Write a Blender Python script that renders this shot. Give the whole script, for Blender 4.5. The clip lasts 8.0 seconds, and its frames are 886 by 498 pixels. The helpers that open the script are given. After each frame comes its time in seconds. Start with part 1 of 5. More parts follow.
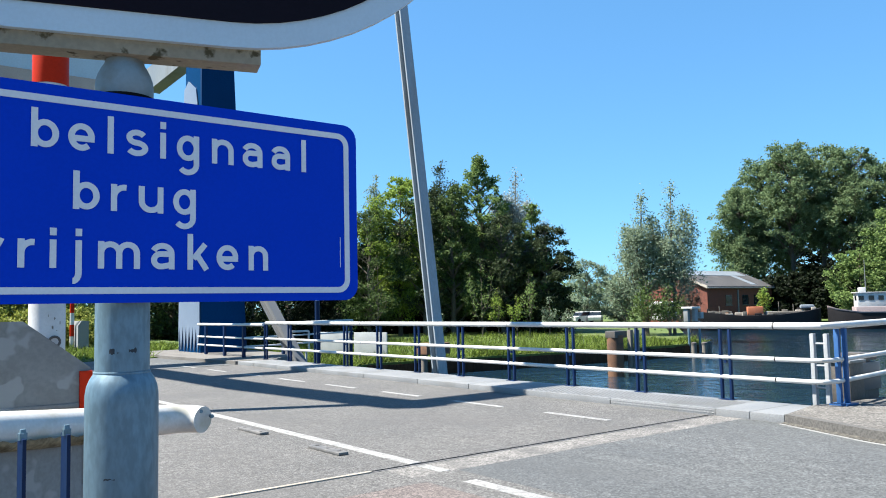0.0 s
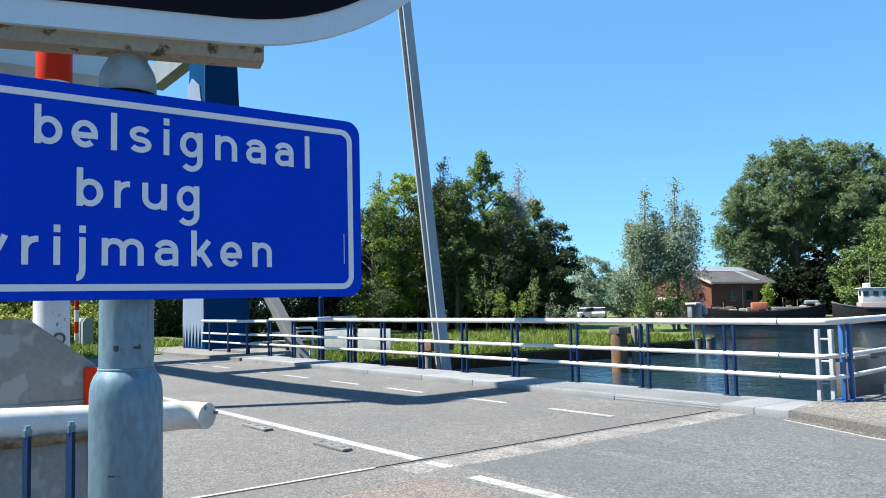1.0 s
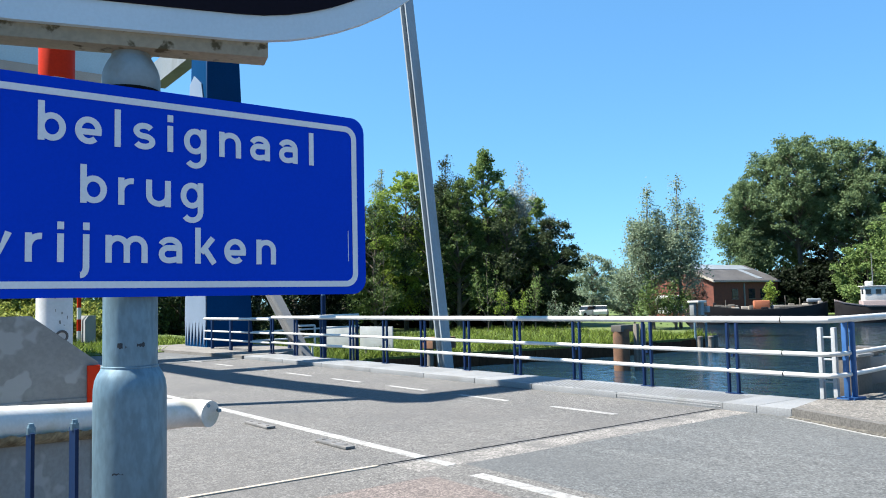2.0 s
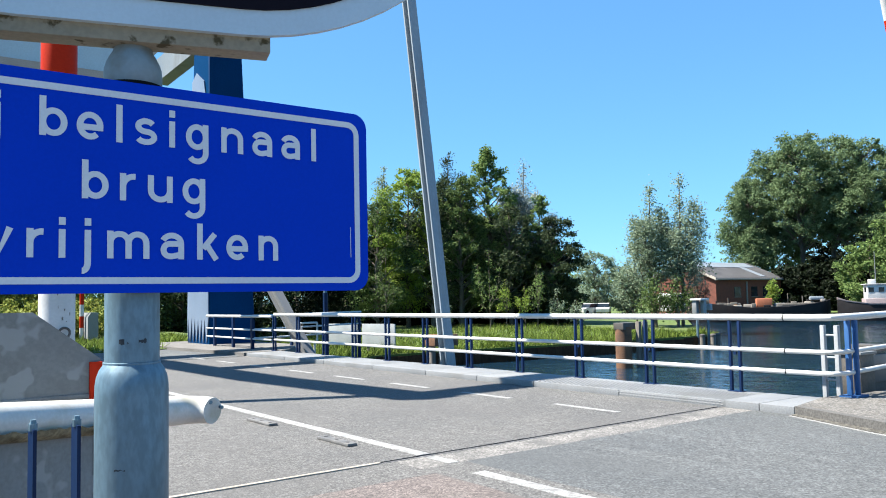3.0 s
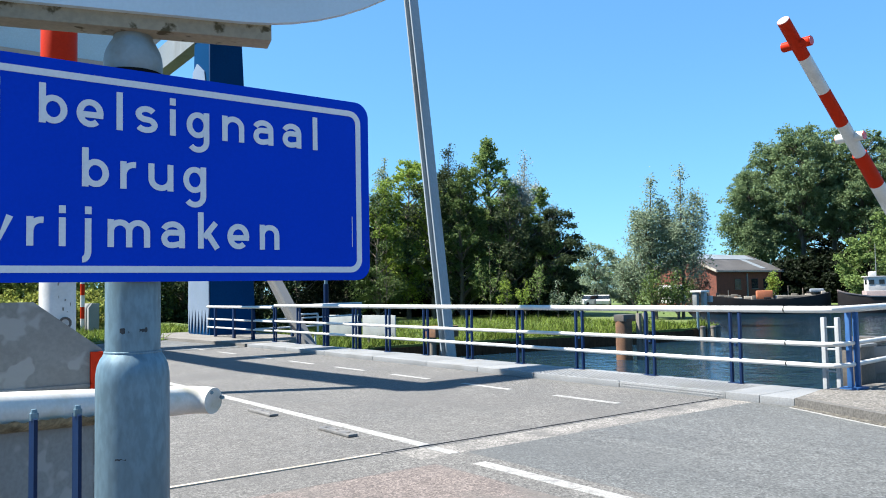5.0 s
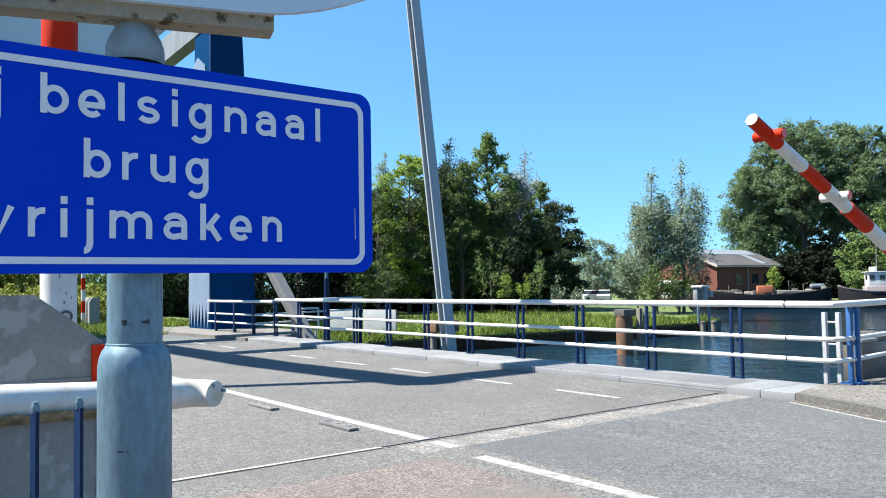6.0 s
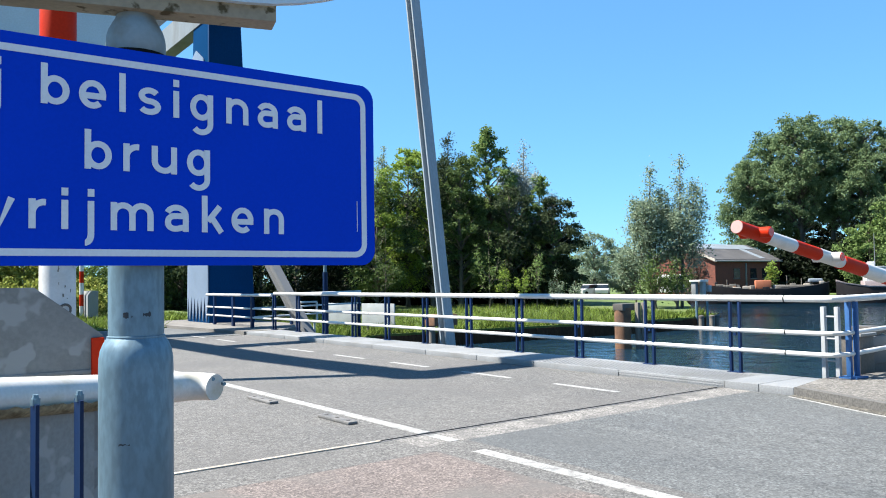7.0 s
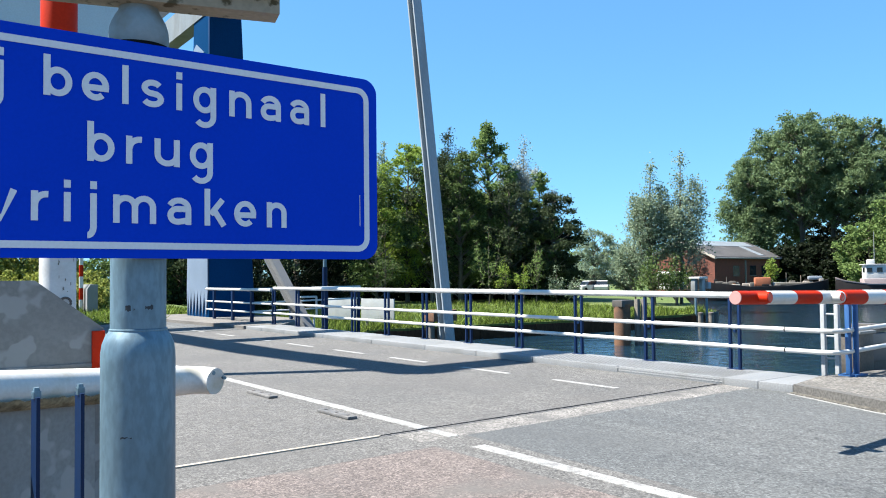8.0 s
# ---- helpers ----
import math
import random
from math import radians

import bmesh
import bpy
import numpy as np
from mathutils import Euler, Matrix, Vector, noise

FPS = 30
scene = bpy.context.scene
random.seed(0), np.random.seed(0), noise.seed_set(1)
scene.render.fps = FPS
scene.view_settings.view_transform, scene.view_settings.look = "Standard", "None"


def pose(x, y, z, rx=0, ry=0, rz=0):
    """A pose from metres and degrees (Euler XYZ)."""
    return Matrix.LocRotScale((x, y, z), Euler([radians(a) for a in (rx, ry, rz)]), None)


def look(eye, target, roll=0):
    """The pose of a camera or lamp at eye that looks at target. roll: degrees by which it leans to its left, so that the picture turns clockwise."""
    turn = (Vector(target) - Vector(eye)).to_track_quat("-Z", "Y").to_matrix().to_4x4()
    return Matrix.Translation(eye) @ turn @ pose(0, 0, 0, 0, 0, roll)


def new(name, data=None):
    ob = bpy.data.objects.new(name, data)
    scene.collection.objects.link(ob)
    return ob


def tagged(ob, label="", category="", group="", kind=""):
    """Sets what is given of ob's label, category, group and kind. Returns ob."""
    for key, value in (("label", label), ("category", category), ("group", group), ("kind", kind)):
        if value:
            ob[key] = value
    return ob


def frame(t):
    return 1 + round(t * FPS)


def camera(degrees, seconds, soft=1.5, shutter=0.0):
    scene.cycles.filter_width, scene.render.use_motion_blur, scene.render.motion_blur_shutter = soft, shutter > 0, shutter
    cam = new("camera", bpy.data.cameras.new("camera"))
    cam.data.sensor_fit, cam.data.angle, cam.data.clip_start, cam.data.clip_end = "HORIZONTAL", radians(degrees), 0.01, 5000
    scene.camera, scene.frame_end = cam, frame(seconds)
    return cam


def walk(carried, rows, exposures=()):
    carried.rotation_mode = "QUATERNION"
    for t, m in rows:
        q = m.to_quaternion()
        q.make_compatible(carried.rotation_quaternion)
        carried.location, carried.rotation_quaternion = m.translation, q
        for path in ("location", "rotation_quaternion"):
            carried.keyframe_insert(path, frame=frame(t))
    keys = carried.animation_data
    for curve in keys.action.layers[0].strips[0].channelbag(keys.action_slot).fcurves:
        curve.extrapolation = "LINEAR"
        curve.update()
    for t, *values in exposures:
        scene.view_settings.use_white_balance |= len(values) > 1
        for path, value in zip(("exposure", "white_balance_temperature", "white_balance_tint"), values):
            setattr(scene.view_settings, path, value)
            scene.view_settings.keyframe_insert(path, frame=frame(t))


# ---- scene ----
cam = camera(57.9, 8.0, soft=1.0)
PATH = [
    (0, (-0.027, -0.069, 1.499), (1.193, 1.509, 1.645), -1.2),
    (0.5, (-0.027, -0.066, 1.499), (1.189, 1.515, 1.641), -1.3),
    (1, (-0.025, -0.065, 1.499), (1.188, 1.519, 1.636), -1.3),
    (1.5, (-0.026, -0.06, 1.499), (1.186, 1.526, 1.633), -1.3),
    (3, (-0.022, -0.049, 1.496), (1.183, 1.542, 1.622), -1.2),
    (3.5, (-0.021, -0.047, 1.496), (1.184, 1.544, 1.616), -1.2),
    (4, (-0.021, -0.045, 1.494), (1.185, 1.547, 1.609), -1.1),
    (4.5, (-0.02, -0.044, 1.494), (1.185, 1.548, 1.604), -1.1),
    (6, (-0.019, -0.029, 1.487), (1.185, 1.566, 1.579), -1.0),
    (6.5, (-0.019, -0.026, 1.487), (1.186, 1.568, 1.57), -1.0),
    (7, (-0.021, -0.016, 1.485), (1.186, 1.577, 1.562), -0.9),
    (7.5, (-0.022, -0.011, 1.484), (1.185, 1.583, 1.556), -0.8),
    (8, (-0.024, -0.008, 1.483), (1.184, 1.585, 1.549), -0.6),
]
walk(cam, [(t, look(eye, aim, roll)) for t, eye, aim, roll in PATH], [(0.0, 1.68), (1.5, 1.69), (3.0, 1.75), (8.0, 1.75)])

# ---- daylight ----
SUN = Vector((-0.53, 0.42, 1.0)).normalized()
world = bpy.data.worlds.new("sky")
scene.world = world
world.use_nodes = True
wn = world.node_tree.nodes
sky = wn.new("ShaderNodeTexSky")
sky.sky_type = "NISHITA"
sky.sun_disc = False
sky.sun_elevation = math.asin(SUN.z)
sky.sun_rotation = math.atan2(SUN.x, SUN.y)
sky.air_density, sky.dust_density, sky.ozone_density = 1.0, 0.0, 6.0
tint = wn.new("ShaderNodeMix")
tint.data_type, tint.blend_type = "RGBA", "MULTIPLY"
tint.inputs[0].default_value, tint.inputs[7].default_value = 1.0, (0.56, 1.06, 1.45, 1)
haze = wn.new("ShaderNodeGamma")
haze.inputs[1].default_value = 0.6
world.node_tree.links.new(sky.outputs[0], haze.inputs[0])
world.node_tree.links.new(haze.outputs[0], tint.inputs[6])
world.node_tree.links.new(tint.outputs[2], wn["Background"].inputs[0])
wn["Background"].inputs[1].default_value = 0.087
sun = new("sun", bpy.data.lights.new("sun", "SUN"))
sun.data.energy, sun.data.angle, sun.data.color = 5.0, radians(0.53), (1.0, 0.95, 0.87)
sun.matrix_world = look(SUN * 60, (0, 0, 0))
scene.view_settings.exposure = 1.75


# ---- materials ----
def material(name, colour, rough=0.6, metal=0.0, vary=0.12, scale=8.0, fine=90.0, bump=0.15, stain=None, stain_amount=0.0,
             stain_scale=2.0, random_tint=0.0, coat=0.0, stretch=(1, 1, 1), island=0.0, depth=0.004, gloss=0.5, grain=None, speck=(0.38, 0.62), stain_edge=(0.5, 0.68), rugged=0.5, streak=0.0, stones=0.0):
    """Paint, metal, stone or wood: two scales of variation, fine relief, and stains of another colour."""
    m = bpy.data.materials.new(name)
    m.use_nodes = True
    nt = m.node_tree
    n, link = nt.nodes, nt.links.new
    bsdf = n["Principled BSDF"]
    bsdf.inputs["Roughness"].default_value, bsdf.inputs["Metallic"].default_value = rough, metal
    bsdf.inputs["Coat Weight"].default_value, bsdf.inputs["Specular IOR Level"].default_value = coat, gloss
    co, mp = n.new("ShaderNodeTexCoord"), n.new("ShaderNodeMapping")
    mp.inputs["Scale"].default_value = stretch
    link(co.outputs["Object"], mp.inputs[0])

    def noise_of(s, detail=6.0, harsh=0.5, where=mp):
        x = n.new("ShaderNodeTexNoise")
        x.inputs["Scale"].default_value, x.inputs["Detail"].default_value, x.inputs["Roughness"].default_value = s, detail, harsh
        link(where.outputs[0], x.inputs["Vector"])
        return x.outputs["Fac"]

    def ranged(sock, lo, hi, a=0.3, b=0.7):
        x = n.new("ShaderNodeMapRange")
        for k, v in zip(("From Min", "From Max", "To Min", "To Max"), (a, b, lo, hi)):
            x.inputs[k].default_value = v
        link(sock, x.inputs["Value"])
        return x.outputs[0]

    def times(a, b):
        x = n.new("ShaderNodeMath")
        x.operation = "MULTIPLY"
        link(a, x.inputs[0])
        link(b, x.inputs[1])
        return x.outputs[0]

    big, small = noise_of(scale), noise_of(fine, 3.0, rugged)
    value = times(ranged(big, 1 - vary, 1 + vary), ranged(small, 1 - (grain or vary * 0.7), 1 + (grain or vary * 0.7), *speck))
    if stones:
        # single chippings, pale and dark
        for size, amount in ((stones, 0.50), (stones * 0.33, 0.16)):
            chip, split = n.new("ShaderNodeTexVoronoi"), n.new("ShaderNodeSeparateColor")
            chip.inputs["Scale"].default_value = size
            link(mp.outputs[0], chip.inputs["Vector"])
            link(chip.outputs["Color"], split.inputs[0])
            value = times(value, ranged(split.outputs[0], 1 - amount, 1 + amount, 0, 1))
    if streak:
        # marks drawn out along the driving direction
        lane = n.new("ShaderNodeMapping")
        lane.inputs["Scale"].default_value = (1.0, 0.07, 1.0)
        link(co.outputs["Object"], lane.inputs[0])
        value = times(value, ranged(noise_of(5.0, 4.0, 0.6, lane), 1 - streak, 1 + streak))
    if random_tint:
        info = n.new("ShaderNodeObjectInfo")
        value = times(value, ranged(info.outputs["Random"], 1 - random_tint, 1 + random_tint, 0, 1))
    if island:
        geo = n.new("ShaderNodeNewGeometry")
        value = times(value, ranged(geo.outputs["Random Per Island"], 1 - island, 1 + island, 0, 1))
    mix = n.new("ShaderNodeMix")
    mix.data_type, mix.blend_type = "RGBA", "MULTIPLY"
    mix.inputs[0].default_value = 1.0
    mix.inputs[6].default_value = (*colour, 1)
    link(value, mix.inputs[7])
    out = mix.outputs[2]
    if stain:
        st = n.new("ShaderNodeMix")
        st.data_type = "RGBA"
        link(ranged(noise_of(stain_scale, 8.0 if stain_edge[1] > 0.6 else 2.0), 0, stain_amount, *stain_edge), st.inputs[0])
        link(out, st.inputs[6])
        st.inputs[7].default_value = (*stain, 1)
        out = st.outputs[2]
    link(out, bsdf.inputs["Base Color"])
    link(ranged(big, max(rough - 0.1, 0.02), min(rough + 0.12, 1)), bsdf.inputs["Roughness"])
    if bump:
        b = n.new("ShaderNodeBump")
        b.inputs["Strength"].default_value, b.inputs["Distance"].default_value = bump, depth
        link(small, b.inputs["Height"])
        link(b.outputs[0], bsdf.inputs["Normal"])
    return m


def leaf_material(name, colour, spread=0.40, thin=0.30):
    m = bpy.data.materials.new(name)
    m.use_nodes = True
    n, link = m.node_tree.nodes, m.node_tree.links.new
    bsdf = n["Principled BSDF"]
    geo, mr, mix = n.new("ShaderNodeNewGeometry"), n.new("ShaderNodeMapRange"), n.new("ShaderNodeMix")
    mr.inputs["To Min"].default_value, mr.inputs["To Max"].default_value = 1 - spread, 1 + spread
    link(geo.outputs["Random Per Island"], mr.inputs["Value"])
    mix.data_type, mix.blend_type = "RGBA", "MULTIPLY"
    mix.inputs[0].default_value = 1.0
    mix.inputs[6].default_value = (*colour, 1)
    link(mr.outputs[0], mix.inputs[7])
    link(mix.outputs[2], bsdf.inputs["Base Color"])
    bsdf.inputs["Roughness"].default_value, bsdf.inputs["Specular IOR Level"].default_value = 0.65, 0.12
    tr, add = n.new("ShaderNodeBsdfTranslucent"), n.new("ShaderNodeMixShader")
    link(mix.outputs[2], tr.inputs["Color"])
    add.inputs[0].default_value = thin
    link(bsdf.outputs[0], add.inputs[1])
    link(tr.outputs[0], add.inputs[2])
    link(add.outputs[0], n["Material Output"].inputs[0])
    return m


ASPHALT = material("asphalt", (0.086, 0.084, 0.080), 0.9, vary=0.13, scale=0.8, fine=55, bump=0.35, stain=(0.068, 0.066, 0.064), stain_amount=0.5, stain_scale=0.5, depth=0.004, grain=0.45, speck=(0.36, 0.64), rugged=0.8, stones=62, streak=0.06)
ASPHALT_OLD = material("asphalt_worn", (0.072, 0.076, 0.076), 0.85, vary=0.13, scale=0.7, fine=55, bump=0.35, stain=(0.053, 0.057, 0.059), stain_amount=0.6, stain_scale=0.35, stretch=(1.2, 0.8, 1), depth=0.004, grain=0.45, speck=(0.36, 0.64), rugged=0.8, stones=62, streak=0.12)
ASPHALT_RED = material("asphalt_red", (0.102, 0.085, 0.078), 0.9, vary=0.12, scale=1.1, fine=55, bump=0.35, stain=(0.088, 0.082, 0.076), stain_amount=0.9, stain_scale=1.3, depth=0.004, grain=0.45, speck=(0.36, 0.64), rugged=0.8, stones=62, streak=0.06)
CONCRETE = material("concrete", (0.125, 0.118, 0.108), 0.9, vary=0.15, scale=1.5, fine=45, bump=0.5, stain=(0.075, 0.07, 0.062), stain_amount=0.6, stain_scale=1.2, grain=0.3)
PAVING = material("worn_paving", (0.110, 0.104, 0.094), 0.95, vary=0.12, scale=2.0, fine=45, bump=0.35, stain=(0.085, 0.075, 0.062), stain_amount=0.6, stain_scale=3.0, grain=0.35, rugged=0.7, stones=40, streak=0.06)
PATCH = material("asphalt_patch", (0.138, 0.132, 0.123), 0.9, vary=0.2, scale=2.5, fine=55, bump=0.35, stain=(0.068, 0.067, 0.065), stain_amount=0.8, stain_scale=3.0, depth=0.004, grain=0.45, speck=(0.36, 0.64), rugged=0.8, stones=62, streak=0.06)
MARKING = material("road_paint", (0.24, 0.24, 0.23), 0.7, vary=0.1, scale=3, fine=60, bump=0.6, stain=(0.12, 0.115, 0.11), stain_amount=0.9, stain_scale=11, grain=0.3)
RUBBER = material("rubber", (0.010, 0.010, 0.010), 0.9, gloss=0.05, vary=0.2, scale=4, fine=60)
STEEL = material("steel_edge", (0.12, 0.117, 0.112), 0.6, 0.1, vary=0.2, scale=3, fine=60, stain=(0.20, 0.19, 0.18), stain_amount=0.6, stain_scale=9)
KERB_PAINT = material("kerb_paint", (0.165, 0.172, 0.176), 0.6, vary=0.08, scale=1.4, fine=50, stain=(0.12, 0.12, 0.113), stain_amount=0.6, stain_scale=1.8, random_tint=0.05, grain=0.12)
WHITE = material("white_paint", (0.50, 0.50, 0.485), 0.42, vary=0.05, scale=2.2, fine=60, bump=0.05, stain=(0.34, 0.33, 0.30), stain_amount=0.5, stain_scale=4)
WHITE_ALGAE = material("white_paint_algae", (0.50, 0.50, 0.48), 0.45, vary=0.06, scale=3, fine=80, bump=0.08, stain=(0.30, 0.26, 0.15), stain_amount=0.6, stain_scale=6)
BLUE = material("blue_paint", (0.0018, 0.0145, 0.056), 0.5, gloss=0.2, vary=0.12, scale=2, fine=50, bump=0.08, stain=(0.006, 0.020, 0.055), stain_amount=0.5, stain_scale=3)
SIGN_BLUE = material("sign_blue", (0.0006, 0.040, 0.46), 0.5, gloss=0.05, vary=0.04, scale=5, fine=140, bump=0.02, stain=(0.002, 0.044, 0.49), stain_amount=0.3, stain_scale=7)
SIGN_WHITE = material("sign_white", (0.61, 0.64, 0.66), 0.6, gloss=0.2, vary=0.04, scale=5, fine=150, bump=0.02)
BOARD_RIM = material("board_rim_film", (0.44, 0.55, 0.61), 0.6, gloss=0.1, vary=0.03, scale=5, fine=150, bump=0.01)
SIGN_BLACK = material("sign_black", (0.006, 0.004, 0.008), 0.6, gloss=0.1, vary=0.1, scale=4, fine=90, bump=0.02)
GALV = material("galvanised_steel", (0.118, 0.190, 0.235), 0.5, 0.35, vary=0.2, scale=7, fine=80, bump=0.06, stain=(0.066, 0.105, 0.130), stain_amount=0.7, stain_scale=5, stretch=(1, 1, 0.4))
GALV_PLATE = material("galvanised_plate", (0.14, 0.15, 0.155), 0.6, 0.1, vary=0.10, scale=14, fine=70, bump=0.04, stain=(0.215, 0.235, 0.245), stain_amount=0.8, stain_scale=9, stain_edge=(0.53, 0.57))
GALV_SHEET = material("galvanised_sheet", (0.185, 0.195, 0.195), 0.6, 0.1, vary=0.10, scale=14, fine=70, bump=0.04, stain=(0.27, 0.28, 0.275), stain_amount=0.8, stain_scale=9, stain_edge=(0.53, 0.57))
CHANNEL = material("mossy_channel", (0.245, 0.222, 0.165), 0.75, 0.0, gloss=0.2, vary=0.10, scale=7, fine=80, bump=0.15, stain=(0.045, 0.036, 0.014), stain_amount=0.9, stain_scale=26, stain_edge=(0.58, 0.64))
RED = material("red_paint", (0.40, 0.022, 0.006), 0.55, gloss=0.06, vary=0.08, scale=3, fine=70, bump=0.04, stain=(0.33, 0.03, 0.012), stain_amount=0.4, stain_scale=5)
ROD = material("pale_steel_paint", (0.160, 0.178, 0.185), 0.5, vary=0.1, scale=1.2, fine=40, bump=0.05, stain=(0.105, 0.105, 0.10), stain_amount=0.6, stain_scale=1.6, stretch=(1, 1, 0.25))
ROD_PALE = material("pale_rod_paint", (0.22, 0.258, 0.285), 0.5, vary=0.1, scale=1.2, fine=40, bump=0.05, stain=(0.18, 0.175, 0.165), stain_amount=0.6, stain_scale=1.6, stretch=(1, 1, 0.25))
TAN = material("tan_paint", (0.34, 0.305, 0.26), 0.7, vary=0.1, scale=1.5, fine=30)
RUST = material("rusty_steel", (0.135, 0.068, 0.036), 0.85, vary=0.25, scale=2.5, fine=30, bump=0.4, stain=(0.06, 0.04, 0.03), stain_amount=0.7, stain_scale=2)
TIMBER = material("weathered_timber", (0.13, 0.118, 0.10), 0.9, vary=0.25, scale=2, fine=30, bump=0.5, stretch=(6, 6, 0.6), random_tint=0.15)
BRICK = material("brick_wall", (0.13, 0.042, 0.028), 0.9, vary=0.25, scale=2.5, fine=12, bump=0.3)
ROOF = material("roof_sheets", (0.062, 0.060, 0.060), 0.75, vary=0.2, scale=0.8, fine=8, bump=0.3, stain=(0.10, 0.10, 0.10), stain_amount=0.5, stain_scale=0.5)
ROOF_LIGHT = material("roof_lights", (0.20, 0.23, 0.26), 0.4, vary=0.1, scale=1, fine=9)
HULL = material("black_hull", (0.010, 0.009, 0.010), 0.6, gloss=0.3, vary=0.2, scale=0.7, fine=8, stain=(0.03, 0.02, 0.017), stain_amount=0.5, stain_scale=0.5)
PINK = material("faded_red_hull", (0.27, 0.225, 0.22), 0.5, vary=0.1, scale=0.7, fine=9)
ORANGE = material("orange_tarp", (0.34, 0.11, 0.05), 0.7, vary=0.12, scale=2, fine=15, bump=0.3)
GLASS = material("dark_glass", (0.015, 0.02, 0.025), 0.08, vary=0.1, scale=1, fine=9, bump=0)
BARK = material("bark", (0.10, 0.085, 0.065), 0.95, vary=0.3, scale=3, fine=20, bump=0.6, stretch=(3, 3, 0.5), depth=0.03)
EARTH = material("bank_earth", (0.050, 0.028, 0.016), 0.95, gloss=0.1, vary=0.3, scale=1.2, fine=12, bump=0.6, stretch=(1, 1, 0.4), depth=0.05)
SOIL = material("grass_ground", (0.060, 0.095, 0.014), 0.95, vary=0.3, scale=0.4, fine=6, bump=0.6, stain=(0.10, 0.11, 0.03), stain_amount=0.6, stain_scale=0.2, depth=0.05)
GREY_BOX = material("grey_enamel", (0.17, 0.18, 0.185), 0.5, vary=0.08, scale=3, fine=40)
GREY_PALE = material("grey_white_paint", (0.26, 0.275, 0.285), 0.6, vary=0.1, scale=2, fine=40, stain=(0.20, 0.205, 0.20), stain_amount=0.5, stain_scale=3)
BOARD = material("weathered_white_board", (0.27, 0.29, 0.30), 0.6, vary=0.1, scale=2, fine=40, stain=(0.28, 0.29, 0.28), stain_amount=0.5, stain_scale=3)
CAR_PAINT = material("car_paint", (0.26, 0.30, 0.34), 0.3, 0.2, vary=0.03, scale=1, fine=9, coat=0.5)
LEAF_OAK = leaf_material("leaf_mid", (0.078, 0.118, 0.038))
LEAF_BRIGHT = leaf_material("leaf_bright", (0.190, 0.265, 0.050), 0.35, 0.42)
LEAF_DARK = leaf_material("leaf_dark", (0.042, 0.060, 0.028))
# near-black: the shade inside the wood is put into the leaf colour
LEAF_SHADE = leaf_material("leaf_shade", (0.010, 0.016, 0.007))
GRAVEL = material("kerb_gravel", (0.075, 0.070, 0.058), 0.95, vary=0.3, scale=6, fine=40, bump=0.8, depth=0.01, grain=0.6)
LEAF_WILLOW = leaf_material("leaf_grey", (0.205, 0.262, 0.178), 0.35, 0.45)
LEAF_PALE = leaf_material("leaf_pale", (0.26, 0.30, 0.28))
LEAF_BIRCH = leaf_material("leaf_fresh", (0.145, 0.212, 0.068), 0.40, 0.40)
LEAF_POPLAR = leaf_material("leaf_poplar", (0.138, 0.196, 0.095), 0.25, 0.40)
LEAF_HEDGE = leaf_material("leaf_hedge", (0.23, 0.26, 0.06))
GRASS = leaf_material("grass_blades", (0.112, 0.155, 0.028), 0.75)
CAP = material("pink_cap", (0.38, 0.21, 0.19), 0.5, vary=0.05, scale=5, fine=60)
PALE_BLUE = material("pale_blue_paint", (0.36, 0.49, 0.55), 0.5, vary=0.06, scale=1, fine=20)
DARK_BOX = material("dark_steel", (0.075, 0.068, 0.060), 0.6, vary=0.2, scale=2, fine=30)
TWIG = leaf_material("leaf_reddish", (0.13, 0.095, 0.07))
# lighter copy of the post blue, with the end post's sunlight in it
BLUE_LIT = material("sunlit_blue_paint", (0.022, 0.080, 0.21), 0.5, gloss=0.3, vary=0.1, scale=2, fine=50)
TOWER_BLUE = material("tower_blue_paint", (0.0018, 0.034, 0.105), 0.6, gloss=0.02, vary=0.08, scale=0.6, fine=20, bump=0.05)
KERB_DARK = material("kerb_concrete", (0.082, 0.079, 0.073), 0.9, vary=0.15, scale=3, fine=40, bump=0.4, grain=0.25)
CABINET = material("cabinet_enamel", (0.085, 0.09, 0.095), 0.5, vary=0.08, scale=3, fine=40)
ALGAE = material("algae", (0.20, 0.175, 0.11), 0.9, vary=0.3, scale=14, fine=70, bump=0.4, stain=(0.06, 0.045, 0.018), stain_amount=0.95, stain_scale=22)
FLANK = material("pale_flank_paint", (0.14, 0.185, 0.255), 0.5, vary=0.06, scale=1, fine=20)
# lighter copy of the joint steel, coloured for the sun glint on it
STEEL_GLINT = material("glinting_steel_edge", (0.29, 0.255, 0.21), 0.8, 0.0, vary=0.15, scale=3, fine=60)
MARK_GREY = material("chipped_paint", (0.16, 0.15, 0.13), 0.85, vary=0.3, scale=30, fine=90)
SCUFF = material("scuffed_paint", (0.025, 0.03, 0.035), 0.8, vary=0.2, scale=20, fine=90)
POST_CAP = material("weathered_grey_plastic", (0.215, 0.262, 0.275), 0.6, gloss=0.2, vary=0.05, scale=9, fine=90, bump=0.08, stain=(0.15, 0.14, 0.11), stain_amount=0.6, stain_scale=14)
LENS_RED = material("red_lens", (0.55, 0.03, 0.02), 0.2, vary=0.05, scale=8, fine=90, bump=0)


